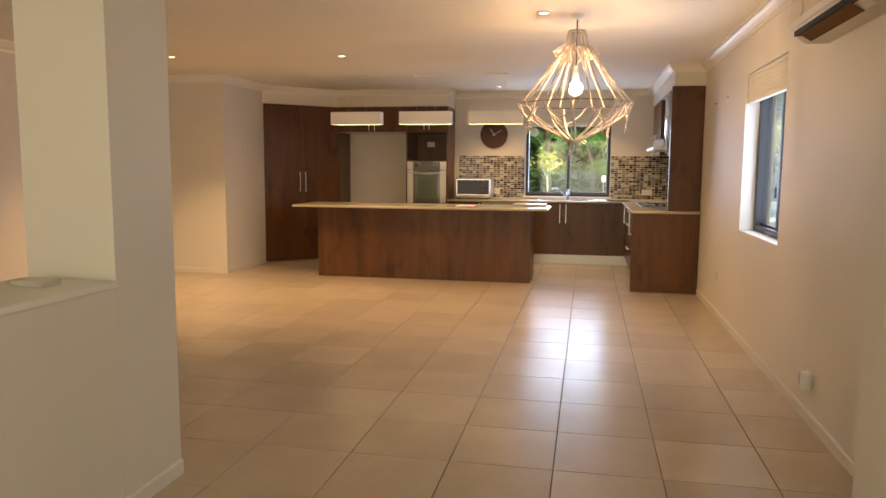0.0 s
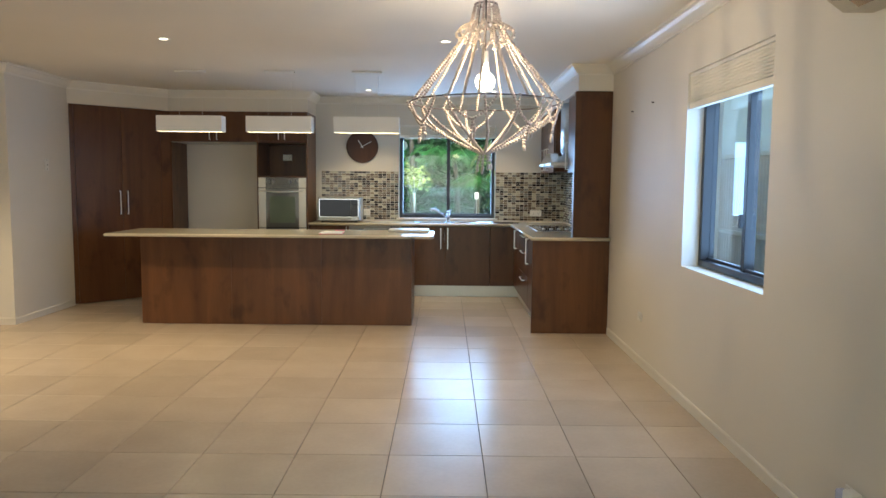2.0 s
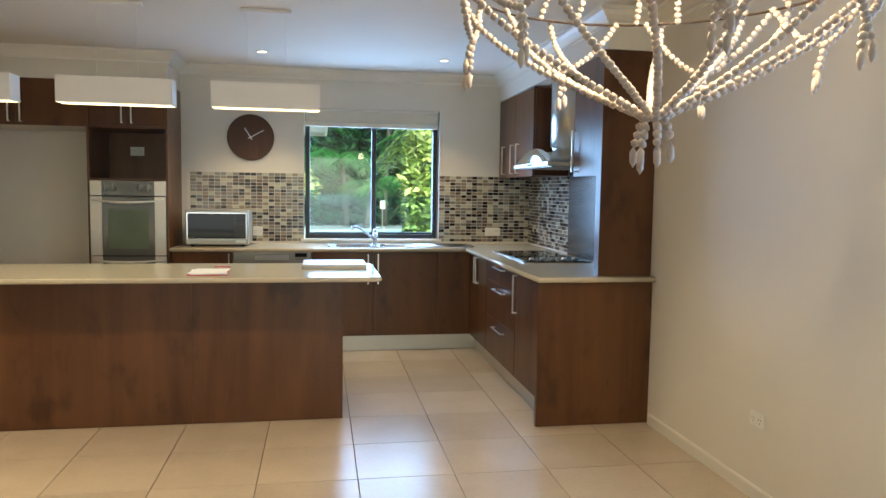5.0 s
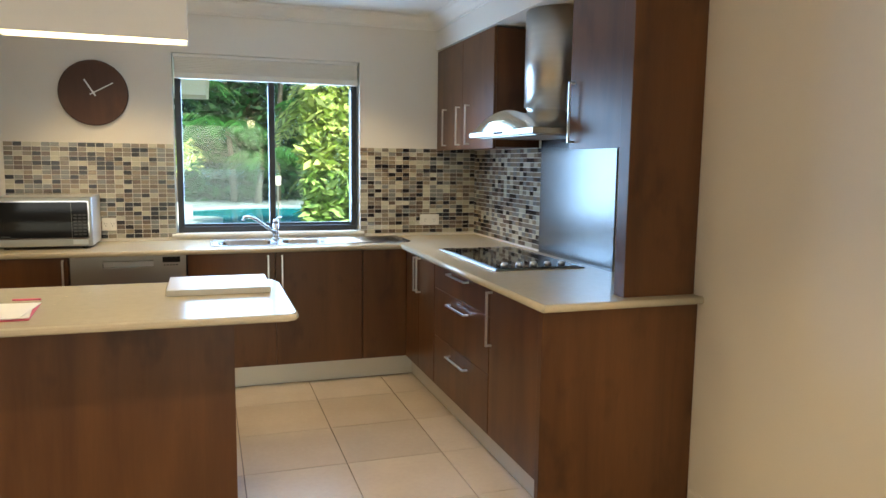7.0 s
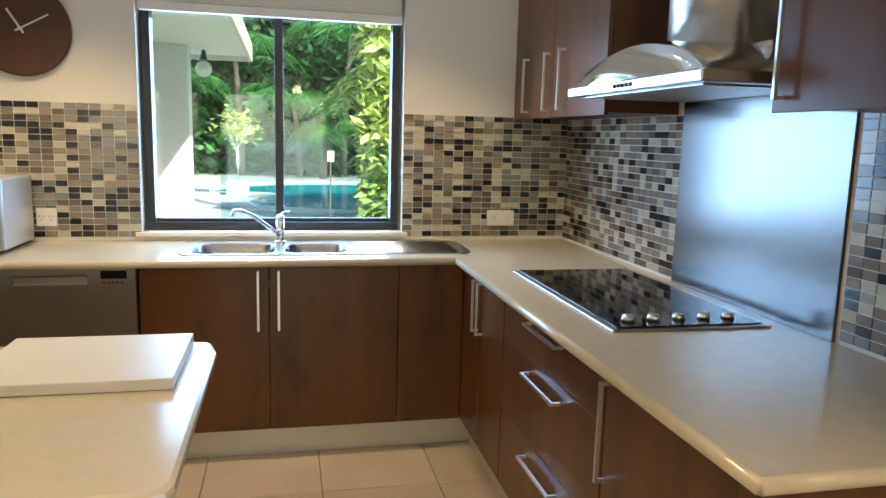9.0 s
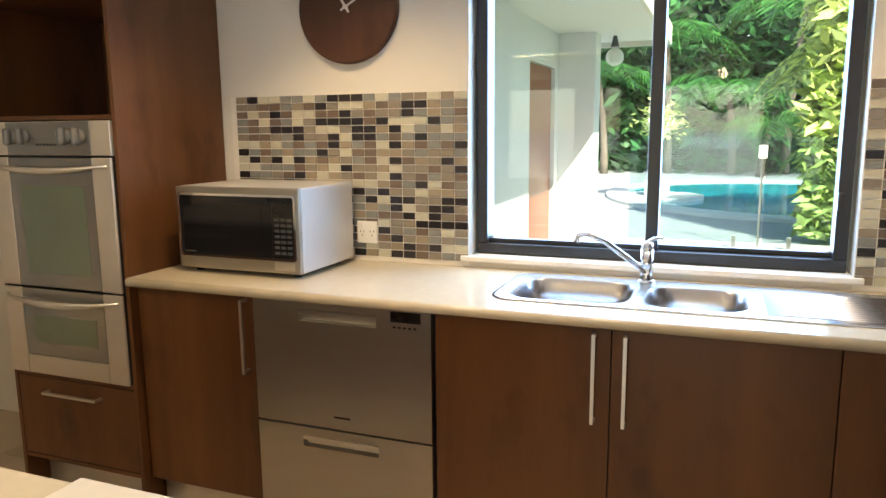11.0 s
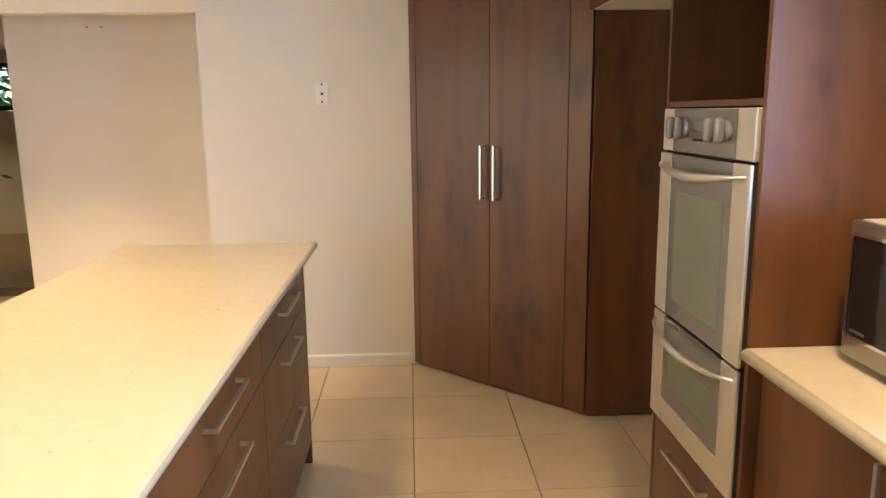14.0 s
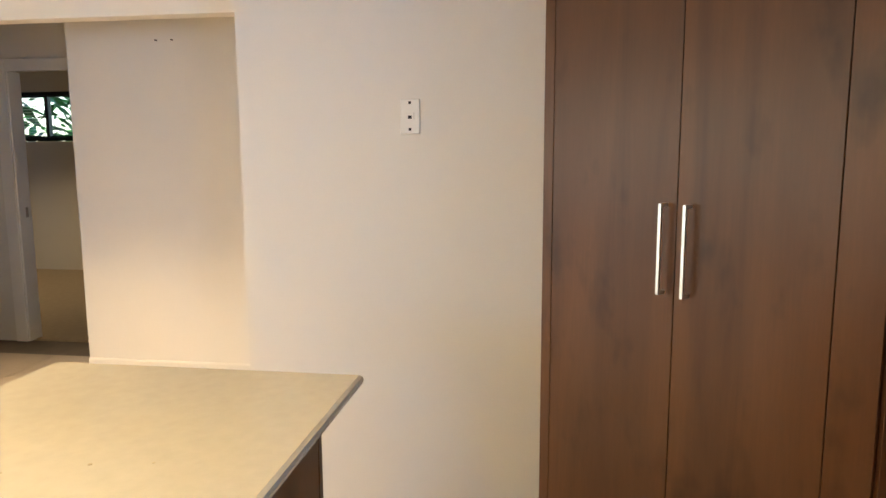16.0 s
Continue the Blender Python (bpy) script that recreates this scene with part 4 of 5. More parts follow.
# ---- clock ----
clk = thing("wall_clock", (-1.275, NY, 1.945), "round dark wooden wall clock with pale hands", "clock")
bm = nb()
rings = []
for r, y in ((0.206, NY - 0.001), (0.214, NY - 0.006), (0.214, NY - 0.024), (0.208, NY - 0.030), (0.0001, NY - 0.030)):
    rings.append([(-1.275 + r * math.cos(2 * math.pi * i / 56), y, 1.945 + r * math.sin(2 * math.pi * i / 56)) for i in range(56)])
loft(bm, rings, caps=False)
CLOCKW = wood_mat("clock_walnut", (0.070, 0.028, 0.016), (0.115, 0.050, 0.028), 0.42)
part("face", bm, CLOCKW, clk)
HAND = surface("clock_metal", (0.72, 0.70, 0.68), 0.3, metal=0.5, vary=0.02, bump=0)
for nm, ang, ln, w in (("hour_hand", -32, 0.100, 0.0045), ("minute_hand", 61, 0.140, 0.0035)):
    a = radians(ang)
    ux, uz = math.sin(a), math.cos(a)
    bm = nb()
    loft(bm, [[(-1.275 + ux * s + uz * q, y, 1.945 + uz * s - ux * q) for q, y in ((-w, NY - 0.038), (w, NY - 0.038), (w, NY - 0.0345), (-w, NY - 0.0345))] for s in (-0.025, ln)])
    part(nm, bm, HAND, clk)
part("hub", rod(nb(), (-1.275, NY - 0.030, 1.945), (-1.275, NY - 0.042, 1.945), 0.009, 14), HAND, clk)


# ---- power points and switches ----
def plate(name, at, normal, w, h, kind, label):
    """A wall plate at a point of the wall, with its rockers or sockets."""
    n = Vector(normal)
    t = Vector((0, 0, 1)).cross(n)
    p = thing(name, at, label, "power point" if kind == "gpo" else "switch", "wall plates")

    def blk(nm, u0, u1, z0, z1, d0, d1, mat, bevel=0.0):
        bm = box(nb(), u0, u1, d0, d1, z0, z1, bevel)
        m = Matrix((( t.x, n.x, 0, at[0]), (t.y, n.y, 0, at[1]), (0, 0, 1, at[2]), (0, 0, 0, 1)))
        bmesh.ops.transform(bm, matrix=m, verts=bm.verts)
        return part(nm, bm, mat, p)

    blk("plate", -w / 2, w / 2, -h / 2, h / 2, 0.0005, 0.010, PLASTIC, 0.003)
    if kind == "gpo":
        for s in (-1, 1):
            c = s * w * 0.24
            blk("rocker", c - 0.006, c + 0.006, h * 0.20, h * 0.38, 0.0098, 0.013, PLASTIC)
            for du, dz in ((-0.008, 0.004), (0.008, 0.004), (0, -0.012)):
                blk("slot", c + du - 0.0014, c + du + 0.0014, dz - 0.004, dz + 0.004, 0.0098, 0.0104, DARK)
    elif kind == "phone":
        blk("screw", -0.005, 0.005, h * 0.36, h * 0.36 + 0.01, 0.0098, 0.0108, DARK)
        blk("screw", -0.005, 0.005, -h * 0.40, -h * 0.40 + 0.01, 0.0098, 0.0108, DARK)
        blk("inner_plate", -w * 0.22, w * 0.22, -0.012, 0.014, 0.0098, 0.015, PLASTIC, 0.001)
        blk("socket", -0.006, 0.008, -0.008, 0.004, 0.0148, 0.0156, DARK)
    else:
        for r in range(3):
            for q in range(2):
                blk("rocker", -w * 0.25 + q * w * 0.5 - 0.009, -w * 0.25 + q * w * 0.5 + 0.009, -h * 0.34 + r * h * 0.28, -h * 0.34 + r * h * 0.28 + 0.02, 0.0098, 0.013, PLASTIC)
    return p


plate("power_point", (1.07, NY - 0.009, 1.07), (0, -1, 0), 0.155, 0.085, "gpo", "white double power point on the mosaic")
plate("power_point", (-1.215, NY - 0.009, 1.068), (0, -1, 0), 0.09, 0.09, "gpo", "white power point beside the microwave")
plate("power_point", (-2.28, NY - 0.0195, 1.79), (0, -1, 0), 0.12, 0.08, "gpo", "white power point inside the dark niche")
plate("power_point", (EX, 7.755, 0.395), (-1, 0, 0), 0.11, 0.07, "gpo", "white power point low on the cream wall")
plate("phone_point", (BX, 9.80, 1.628), (1, 0, 0), 0.075, 0.13, "phone", "white phone wall plate with a small socket")
plate("light_switch", (1.04, 2.55, 1.05), (-1, 0, 0), 0.10, 0.15, "switch", "white multi-gang light switch by the entry")
pl = plate("power_point", (EX, 4.64, 0.255), (-1, 0, 0), 0.12, 0.075, "gpo", "white power point with a plug-in unit")
fr_ = thing("plug_in_unit", (EX - 0.03, 4.62, 0.24), "small white plug-in air freshener in the power point", "plug-in")
part("body", box(nb(), EX - 0.060, EX - 0.0135, 4.565, 4.635, 0.205, 0.305, bevel=0.012), PLASTIC, fr_, "", True)
BLUEP = surface("bluish_plastic", (0.55, 0.58, 0.75), 0.25, vary=0.03, bump=0)
part("bottle", box(nb(), EX - 0.056, EX - 0.018, 4.637, 4.690, 0.215, 0.285, bevel=0.010), BLUEP, fr_, "bluish bottle")
# picture hooks left on the walls
for name, p, n in (("wall_hook", (EX, 8.18, 2.09), (-1, 0, 0)), ("wall_hook", (EX, 7.57, 2.10), (-1, 0, 0)), ("wall_hook", (HX, 7.80, 2.20), (1, 0, 0)), ("wall_hook", (HX, 7.91, 2.20), (1, 0, 0))):
    bm = nb()
    q = Vector(p)
    rod(bm, q, q + Vector(n) * 0.018, 0.005, 8)
    single(name, bm, WIRE, "small dark screw standing proud of the plaster", "screw", "screws in walls")

# ---- air conditioner ----
ac = thing("air_conditioner", (1.35, 4.2, 2.05), "cream split-system air conditioner high on the wall", "air conditioner")
ACP = surface("aged_plastic", (0.66, 0.60, 0.46), 0.35, vary=0.03, scale=3, bump=0)
AY0, AY1 = 3.72, 4.72
prof = [(EX - 0.001, 2.115), (EX - 0.115, 2.115), (EX - 0.185, 2.165), (EX - 0.200, 2.210), (EX - 0.205, 2.330), (EX - 0.175, 2.395), (EX - 0.10, 2.405), (EX - 0.001, 2.405)]
bm = nb()
loft(bm, [[(x, y, z) for x, z in prof] for y in (AY0, AY0 + 0.006, AY1 - 0.006, AY1)])
part("body", bm, ACP, ac)
part("outlet", box(nb(), EX - 0.192, EX - 0.158, AY0 + 0.06, AY1 - 0.06, 2.146, 2.172), DARK, ac, "dark air outlet")
bm = nb()
loft(bm, [[(x, y, z) for x, z in ((EX - 0.118, 2.110), (EX - 0.186, 2.154), (EX - 0.190, 2.160), (EX - 0.122, 2.114))] for y in (AY0 + 0.12, AY1 - 0.11)])
part("louvre", bm, CHROME, ac, "pale swing louvre")
bm = nb()
loft(bm, [[(x, y, z) for x, z in ((EX - 0.1995, 2.188), (EX - 0.206, 2.220), (EX - 0.211, 2.220), (EX - 0.2045, 2.186))] for y in (AY0 + 0.03, AY1 - 0.03)])
part("trim_strip", bm, PLASTIC, ac)
part("badge", rod(nb(), (EX - 0.203, 4.50, 2.260), (EX - 0.208, 4.50, 2.260), 0.035, 20), ACP, ac)

# ---- pendants over the island ----
first = None
for px in PENDANTS:
    p = thing("pendant_light", (px, 9.46, CZ), "white rectangular pendant light hung on two wires above the island", "pendant light", "pendants over the island")
    part("ceiling_plate", box(nb(), px - 0.155, px + 0.155, 9.43, 9.49, CZ - 0.022, CZ - 0.001, bevel=0.004), SHADE, p)
    for s in (-0.12, 0.12):
        part("wire", rod(nb(), (px + s, 9.46, 2.125), (px + s, 9.46, CZ - 0.02), 0.0012, 6), SHADE, p)
    bm = nb()
    x0, x1, y0, y1 = px - 0.335, px + 0.335, 9.385, 9.535
    def edge(k, z):
        return [(x0 + k, y0 + k, z), (x1 - k, y0 + k, z), (x1 - k, y1 - k, z), (x0 + k, y1 - k, z)]
    loft(bm, [edge(0.004, 2.118), edge(0.004, 1.975), edge(0, 1.975), edge(0, 2.135)])
    part("shade", bm, SHADE, p)
    part("diffuser", box(nb(), x0 + 0.006, x1 - 0.006, y0 + 0.006, y1 - 0.006, 1.992, 1.998), TUBE, p, "glowing warm diffuser")

# ---- downlights ----
for dx, dy, power in DOWNLIGHTS:
    p = thing("downlight", (dx, dy, CZ), "small round recessed ceiling downlight, lit", "downlight", "ceiling downlights")
    bm = nb()
    loft(bm, [[(dx + r * math.cos(2 * math.pi * i / 24), dy + r * math.sin(2 * math.pi * i / 24), z) for i in range(24)] for r, z in ((0.052, CZ - 0.0005), (0.050, CZ - 0.006), (0.036, CZ - 0.007), (0.034, CZ - 0.001))], caps=False)
    part("bezel", bm, SHADE, p, "", True)
    part("lamp_face", rod(nb(), (dx, dy, CZ - 0.003), (dx, dy, CZ - 0.0019), 0.033, 20), DOWN, p)

# ---- bead chandelier ----
CX, CY = 0.07, 6.13
ch = thing("chandelier", (CX, CY, CZ), "whitewashed wooden bead chandelier hung from the ceiling, bulb lit", "chandelier")
RND = random.Random(4)
ico = bmesh.new()
bmesh.ops.create_icosphere(ico, subdivisions=1, radius=1.0)
ICO_V = [v.co.copy() for v in ico.verts]
ICO_F = [[v.index for v in f.verts] for f in ico.faces]
ico.free()


def strand(name, pts, r0, r1=None, tip=False):
    """Beads threaded along a line; the tip may end in a long drop."""
    r1 = r0 if r1 is None else r1
    P = [Vector(p) for p in pts]
    V, F = [], []
    lens = [0.0]
    for a, b in zip(P, P[1:]):
        lens.append(lens[-1] + (b - a).length)
    s, total = 0.0, lens[-1]

    def at(s):
        for k in range(len(P) - 1):
            if s <= lens[k + 1]:
                f = (s - lens[k]) / max(1e-6, lens[k + 1] - lens[k])
                return P[k].lerp(P[k + 1], f)
        return P[-1]

    def put(c, r, sz=1.0):
        o = len(V)
        wob = Vector((RND.uniform(-1, 1), RND.uniform(-1, 1), 0)) * r * 0.15
        V.extend([(c.x + wob.x + v.x * r, c.y + wob.y + v.y * r, c.z + v.z * r * sz) for v in ICO_V])
        F.extend([[o + i for i in f] for f in ICO_F])

    while s < total:
        r = r0 + (r1 - r0) * s / total
        put(at(s), r * RND.uniform(0.92, 1.06))
        s += r * 1.80
    if tip:
        put(P[-1] - Vector((0, 0, r1 * 2.4)), r1 * 0.95, 2.6)
    me = bpy.data.meshes.new(name)
    me.from_pydata(V, [], F)
    me.materials.append(BEAD)
    for p in me.polygons:
        p.use_smooth = True
    ob = new(name, me)
    ob.parent = ch
    ob.matrix_parent_inverse = ch.matrix_basis.inverted()
    return ob


def ringpt(r, a, z):
    return Vector((CX + r * math.cos(a), CY + r * math.sin(a), z))


R1, Z1c, R2, Z2c, R3, Z3c = 0.062, 2.475, 0.092, 2.355, 0.428, 1.925
for r, z in ((R1, Z1c), (R2, Z2c), (R3, Z3c)):
    bm = nb()
    n = 48
    m = [ringpt(r, 2 * math.pi * i / n, z) for i in range(n)]
    loft(bm, [[p + Vector((0.0035 * math.cos(k) * math.cos(2 * math.pi * i / n), 0.0035 * math.cos(k) * math.sin(2 * math.pi * i / n), 0.0035 * math.sin(k))) for k in (0, 1.57, 3.14, 4.71)] for i, p in enumerate(m + m[:1])], caps=False)
    part("wire_ring", bm, WIRE, ch, "dark wire hoop")
for i in range(14):
    a = 2 * math.pi * i / 14
    strand("bead_strand", [ringpt(R1, a, Z1c), ringpt(R2, a, Z2c)], 0.0085)
for i in range(20):
    a = 2 * math.pi * (i + RND.uniform(-0.28, 0.28)) / 20
    b = a + RND.uniform(-0.10, 0.10)
    k = RND.uniform(-0.012, 0.012)
    strand("bead_strand", [ringpt(R2, a, Z2c), ringpt(0.125 + k, a, Z2c - 0.040), ringpt(0.160 + k, a, Z2c - 0.092), ringpt(R3, b, Z3c)], 0.0088, 0.0094)
for i in range(11):
    a = 2 * math.pi * i / 11
    pts = [ringpt(0.095 + 0.075 * math.sin(math.pi * min(1.0, 1.15 * u)), a + 0.45 * u, 2.365 - 0.125 * u) for u in [k / 8 for k in range(9)]]
    strand("bead_loop", pts, 0.0098)
for i in range(13):
    a = 2 * math.pi * (i + 0.5 + RND.uniform(-0.25, 0.25)) / 13
    pts = []
    for k in range(17):
        r = 1 - (k / 16) ** 1.25
        pts.append(ringpt(R3 * r + 0.014, a + 0.15 * (1 - r), Z3c - 0.290 * (1 - r) ** 0.60))
    strand("bead_strand", pts, 0.0092, 0.0104)
for i in range(7):
    a0 = 2 * math.pi * (i + RND.uniform(-0.10, 0.10)) / 7
    half = RND.uniform(0.30, 0.42)
    drop, am = RND.uniform(0.115, 0.150), a0 + RND.uniform(-0.08, 0.08)
    low = ringpt(R3 - 0.030, am, Z3c - drop)
    for s_ in (-1, 1):
        top = ringpt(R3, a0 + s_ * half, Z3c)
        strand("bead_swag", [top.lerp(low, u) - Vector((0, 0, 0.022 * math.sin(math.pi * u))) for u in [k / 8 for k in range(9)]], 0.0092)
    for k in range(2 + i % 2):
        strand("bead_tassel", [low, low + Vector((RND.uniform(-0.018, 0.018), RND.uniform(-0.018, 0.018), -RND.uniform(0.035, 0.075)))], 0.0090, 0.0082, tip=True)
for i in range(7):
    a = 2 * math.pi * i / 7
    p = ringpt(0.025, a, 1.635)
    strand("bead_tassel", [p, ringpt(0.040, a, 1.635 - RND.uniform(0.05, 0.075))], 0.0105, 0.0095, tip=True)
for i in range(3):
    a = 2 * math.pi * i / 3
    part("stem_wire", tube(nb(), [ringpt(R1, a, Z1c), ringpt(R2, a, Z2c), ringpt(0.05, a, 2.24)], 0.0022, 6), WIRE, ch)
part("cord", rod(nb(), (CX, CY, 2.15), (CX, CY, CZ - 0.04), 0.004, 8), WIRE, ch)
bm = nb()
for i in range(9):
    rod(bm, (CX + 0.008 * math.cos(i * 1.57), CY + 0.008 * math.sin(i * 1.57), 2.475 + i * 0.010), (CX - 0.008 * math.cos(i * 1.57), CY - 0.008 * math.sin(i * 1.57), 2.487 + i * 0.010), 0.0025, 6)
part("chain", bm, WIRE, ch)
part("ceiling_rose", rod(nb(), (CX, CY, CZ - 0.035), (CX, CY, CZ - 0.001), 0.045, 24, 0.055), SHADE, ch, "", True)
part("lamp_holder", rod(nb(), (CX, CY, 2.105), (CX, CY, 2.215), 0.021, 18, 0.017), SHADE, ch, "white lamp holder", True)
bm = nb()
bmesh.ops.create_uvsphere(bm, u_segments=20, v_segments=14, radius=0.056, matrix=Matrix.Translation((CX, CY, 2.045)))
rod(bm, (CX, CY, 2.078), (CX, CY, 2.112), 0.032, 18, 0.018)
bulb = part("bulb", bm, BULB, ch, "glowing warm bulb", True)
bulb.visible_shadow = False

# ---- things on the island and ledge ----
bd = thing("cutting_board", (-0.52, 9.65, TZ), "white stone board lying on the island worktop", "board")
bm = box(nb(), -0.750, -0.325, 9.47, 9.835, TZ + 0.001, TZ + 0.027, bevel=0.003)
part("slab", bm, BOARD, bd)
pp = thing("papers", (-1.3, 9.3, TZ), "loose white papers on a pink folder on the island", "papers")
for k, (mat, w, h, rot, z) in enumerate(((PINK, 0.235, 0.32, 4, 0.002), (PAPER, 0.212, 0.297, 8, 0.006), (PAPER, 0.21, 0.29, -3, 0.009))):
    bm = box(nb(), -w / 2, w / 2, -h / 2, h / 2, z, z + 0.0025)
    bmesh.ops.transform(bm, matrix=pose(-1.31, 9.27, TZ, 0, 0, rot), verts=bm.verts)
    part("folder" if k == 0 else "sheet", bm, mat, pp, "pink folder" if k == 0 else "")
part("pen", rod(nb(), (-1.30, 9.43, TZ + 0.022), (-1.20, 9.42, TZ + 0.022), 0.004, 8), PINK, pp, "red pen")
st = thing("card_stack", (-1.86, 2.72, 0.972), "small stack of cream cards on the ledge", "cards")
for k in range(3):
    bm = box(nb(), -0.045, 0.045, -0.075, 0.075, 0, 0.007, bevel=0.001)
    bmesh.ops.transform(bm, matrix=pose(-1.86, 2.70, 0.9725 + k * 0.0075, 0, 0, 80 + 5 * k), verts=bm.verts)
    part("card", bm, BOARD, st)
# specks left on the island top
bm = nb()
for k in range(46):
    x, y = RND.uniform(-3.0, -0.9), RND.gauss(9.62, 0.12)
    r = RND.uniform(0.0015, 0.005)
    if 9.05 < y < 9.83:
        rod(bm, (x, y, TZ + 0.0002), (x, y, TZ + 0.0010), r, 6)
CRUMB = surface("crumb", (0.40, 0.33, 0.20), 0.9, vary=0.3)
tagged(part("crumbs", bm, CRUMB, None), "scattered crumbs on the island worktop", "crumbs", kind="stuff")


# ---- outdoors ----
GRASS = surface("lawn", (0.06, 0.15, 0.02), 0.9, vary=0.35, scale=2, fine=60, bump=0.5)
PAVE = surface("paving", (0.40, 0.40, 0.40), 0.8, vary=0.12, scale=2, fine=30, bump=0.2)
COPING = surface("pool_coping", (0.66, 0.64, 0.60), 0.6, vary=0.06, scale=6, bump=0.1)
WATER = surface("pool_water", (0.03, 0.50, 0.60), 0.06, vary=0.25, scale=0.6, fine=3, bump=0.25)
RENDERW = surface("white_render", (0.80, 0.79, 0.76), 0.7, vary=0.03, scale=2, bump=0.1)
DOORW = surface("stained_door", (0.30, 0.09, 0.035), 0.4, vary=0.25, scale=2, fine=30, stretch=(8, 8, 0.6))
FENCE = surface("fence_steel", (0.70, 0.66, 0.56), 0.5, vary=0.04, scale=2, bump=0.02)
BARK = surface("palm_bark", (0.16, 0.13, 0.10), 0.9, vary=0.3, scale=4, fine=40, bump=0.4)
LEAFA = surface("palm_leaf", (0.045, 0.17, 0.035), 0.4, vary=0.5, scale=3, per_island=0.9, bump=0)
# far brighter copy of the palm leaf: sun glare is painted into its colour
LEAF_SUN_PAINTED = surface("sun_painted_leaf", (0.46, 0.56, 0.16), 0.28, vary=0.5, scale=3, per_island=0.9, bump=0)
HEDGE = surface("hedge_leaf", (0.030, 0.115, 0.030), 0.55, vary=0.6, scale=0.8, per_island=1.0, bump=0)
GZ = -0.02
bm = nb()
vs = [bm.verts.new(p) for p in ((-400, -400, GZ - 0.22), (400, -400, GZ - 0.22), (400, 500, GZ - 0.22), (-400, 500, GZ - 0.22))]
bm.faces.new(vs)
setting("ground", bm, PAVE, "plain ground reaching the horizon", "ground")
bm = nb()
box(bm, -12, 14, 12.2, 60, GZ - 0.2, GZ)
setting("paving", bm, PAVE, "grey paved ground round the pool", "paving")
bm = nb()
box(bm, -0.6, 12, 14.5, 18.4, GZ, GZ + 0.035)
RN = random.Random(9)
for k in range(9000):
    x, y = RN.uniform(-0.6, 7), RN.uniform(15.5, 18.4)
    h, a = RN.uniform(0.02, 0.055), RN.uniform(0, 6.28)
    dx, dy = 0.012 * math.cos(a), 0.012 * math.sin(a)
    bm.faces.new([bm.verts.new(p) for p in ((x - dx, y - dy, GZ + 0.035), (x + dx, y + dy, GZ + 0.035), (x + dy * 0.8, y, GZ + 0.035 + h))])
tagged(part("lawn", bm, GRASS, None), "strip of bright green lawn outside the kitchen", "lawn", kind="stuff")
# kidney-shaped pool
def pool_ring(k, z, n=64):
    out = []
    for i in range(n):
        a = 2 * math.pi * i / n
        r = 1 + 0.10 * math.cos(2 * a + 0.6) + 0.06 * math.cos(3 * a)
        out.append((2.6 + (4.4 * r + k) * math.cos(a), 26.0 + (4.5 * r + k) * math.sin(a), z))
    return out


pool = thing("swimming_pool", (2.6, 26.0, GZ), "curved turquoise swimming pool with pale coping", "pool")
bm = nb()
loft(bm, [pool_ring(0.0, GZ + 0.002), pool_ring(0.0, GZ + 0.075), pool_ring(0.42, GZ + 0.075), pool_ring(0.46, GZ + 0.06), pool_ring(0.46, GZ + 0.001)], caps=False)
part("coping", bm, COPING, pool)
bm = nb()
bm.faces.new([bm.verts.new(p) for p in pool_ring(0.01, GZ + 0.03)])
part("water", bm, WATER, pool, "rippled turquoise water")
# glass pool fence
fence = thing("glass_fence", (0.5, 18.75, GZ), "frameless glass pool fence on short clamps", "fence")
for i in range(7):
    x0 = -1.0 + i * 1.62
    p = part("pane", box(nb(), x0, x0 + 1.59, 18.744, 18.756, GZ + 0.08, 1.36), POOLGLASS, fence)
    p.visible_shadow = False
    for s in (0.3, 1.29):
        part("clamp", box(nb(), x0 + s - 0.025, x0 + s + 0.025, 18.72, 18.78, GZ, GZ + 0.16, bevel=0.006), STEEL, fence)
part("latch", box(nb(), 0.52, 0.62, 18.70, 18.742, 1.10, 1.26, bevel=0.01), PLASTIC, fence, "white gate latch box")
part("latch_post", rod(nb(), (0.57, 18.72, GZ), (0.57, 18.72, 1.10), 0.012, 8), STEEL, fence)
# the house's own wing, with a door and soffit
wing = thing("house_wing", (-3.5, 15.5, GZ), "white rendered house wing with a deep eave", "house")
part("wall", box(nb(), -6.0, -1.62, 12.2, 15.88, GZ, 2.5), RENDERW, wing)
bm = nb()
box(bm, -6.0, -1.62, 16.98, 17.15, GZ, 2.5)
box(bm, -6.0, -1.22, 17.16, 17.5, GZ, 2.5)
box(bm, -1.9, -1.62, 15.882, 16.978, 2.12, 2.5)
part("wall", bm, RENDERW, wing)
dr = part("door", box(nb(), -1.70, -1.66, 15.90, 16.96, GZ + 0.02, 2.11, bevel=0.004), DOORW, wing, "reddish stained timber door")
part("door_handle", tube(nb(), [(-1.655, 16.82, 1.02), (-1.60, 16.82, 1.02), (-1.60, 16.72, 1.02)], 0.010, 8), CHROME, dr)
part("soffit", box(nb(), -6.0, -0.55, 12.2, 18.2, 2.502, 2.56), RENDERW, wing)
part("fascia", box(nb(), -0.548, -0.51, 12.2, 18.2, 2.44, 2.66), FENCE, wing)
part("fascia", box(nb(), -6.0, -0.55, 18.202, 18.24, 2.44, 2.66), FENCE, wing)
wl = thing("wall_lantern", (-1.08, 17.6, 2.5), "hanging glass eave lantern with a dark bracket", "lantern")
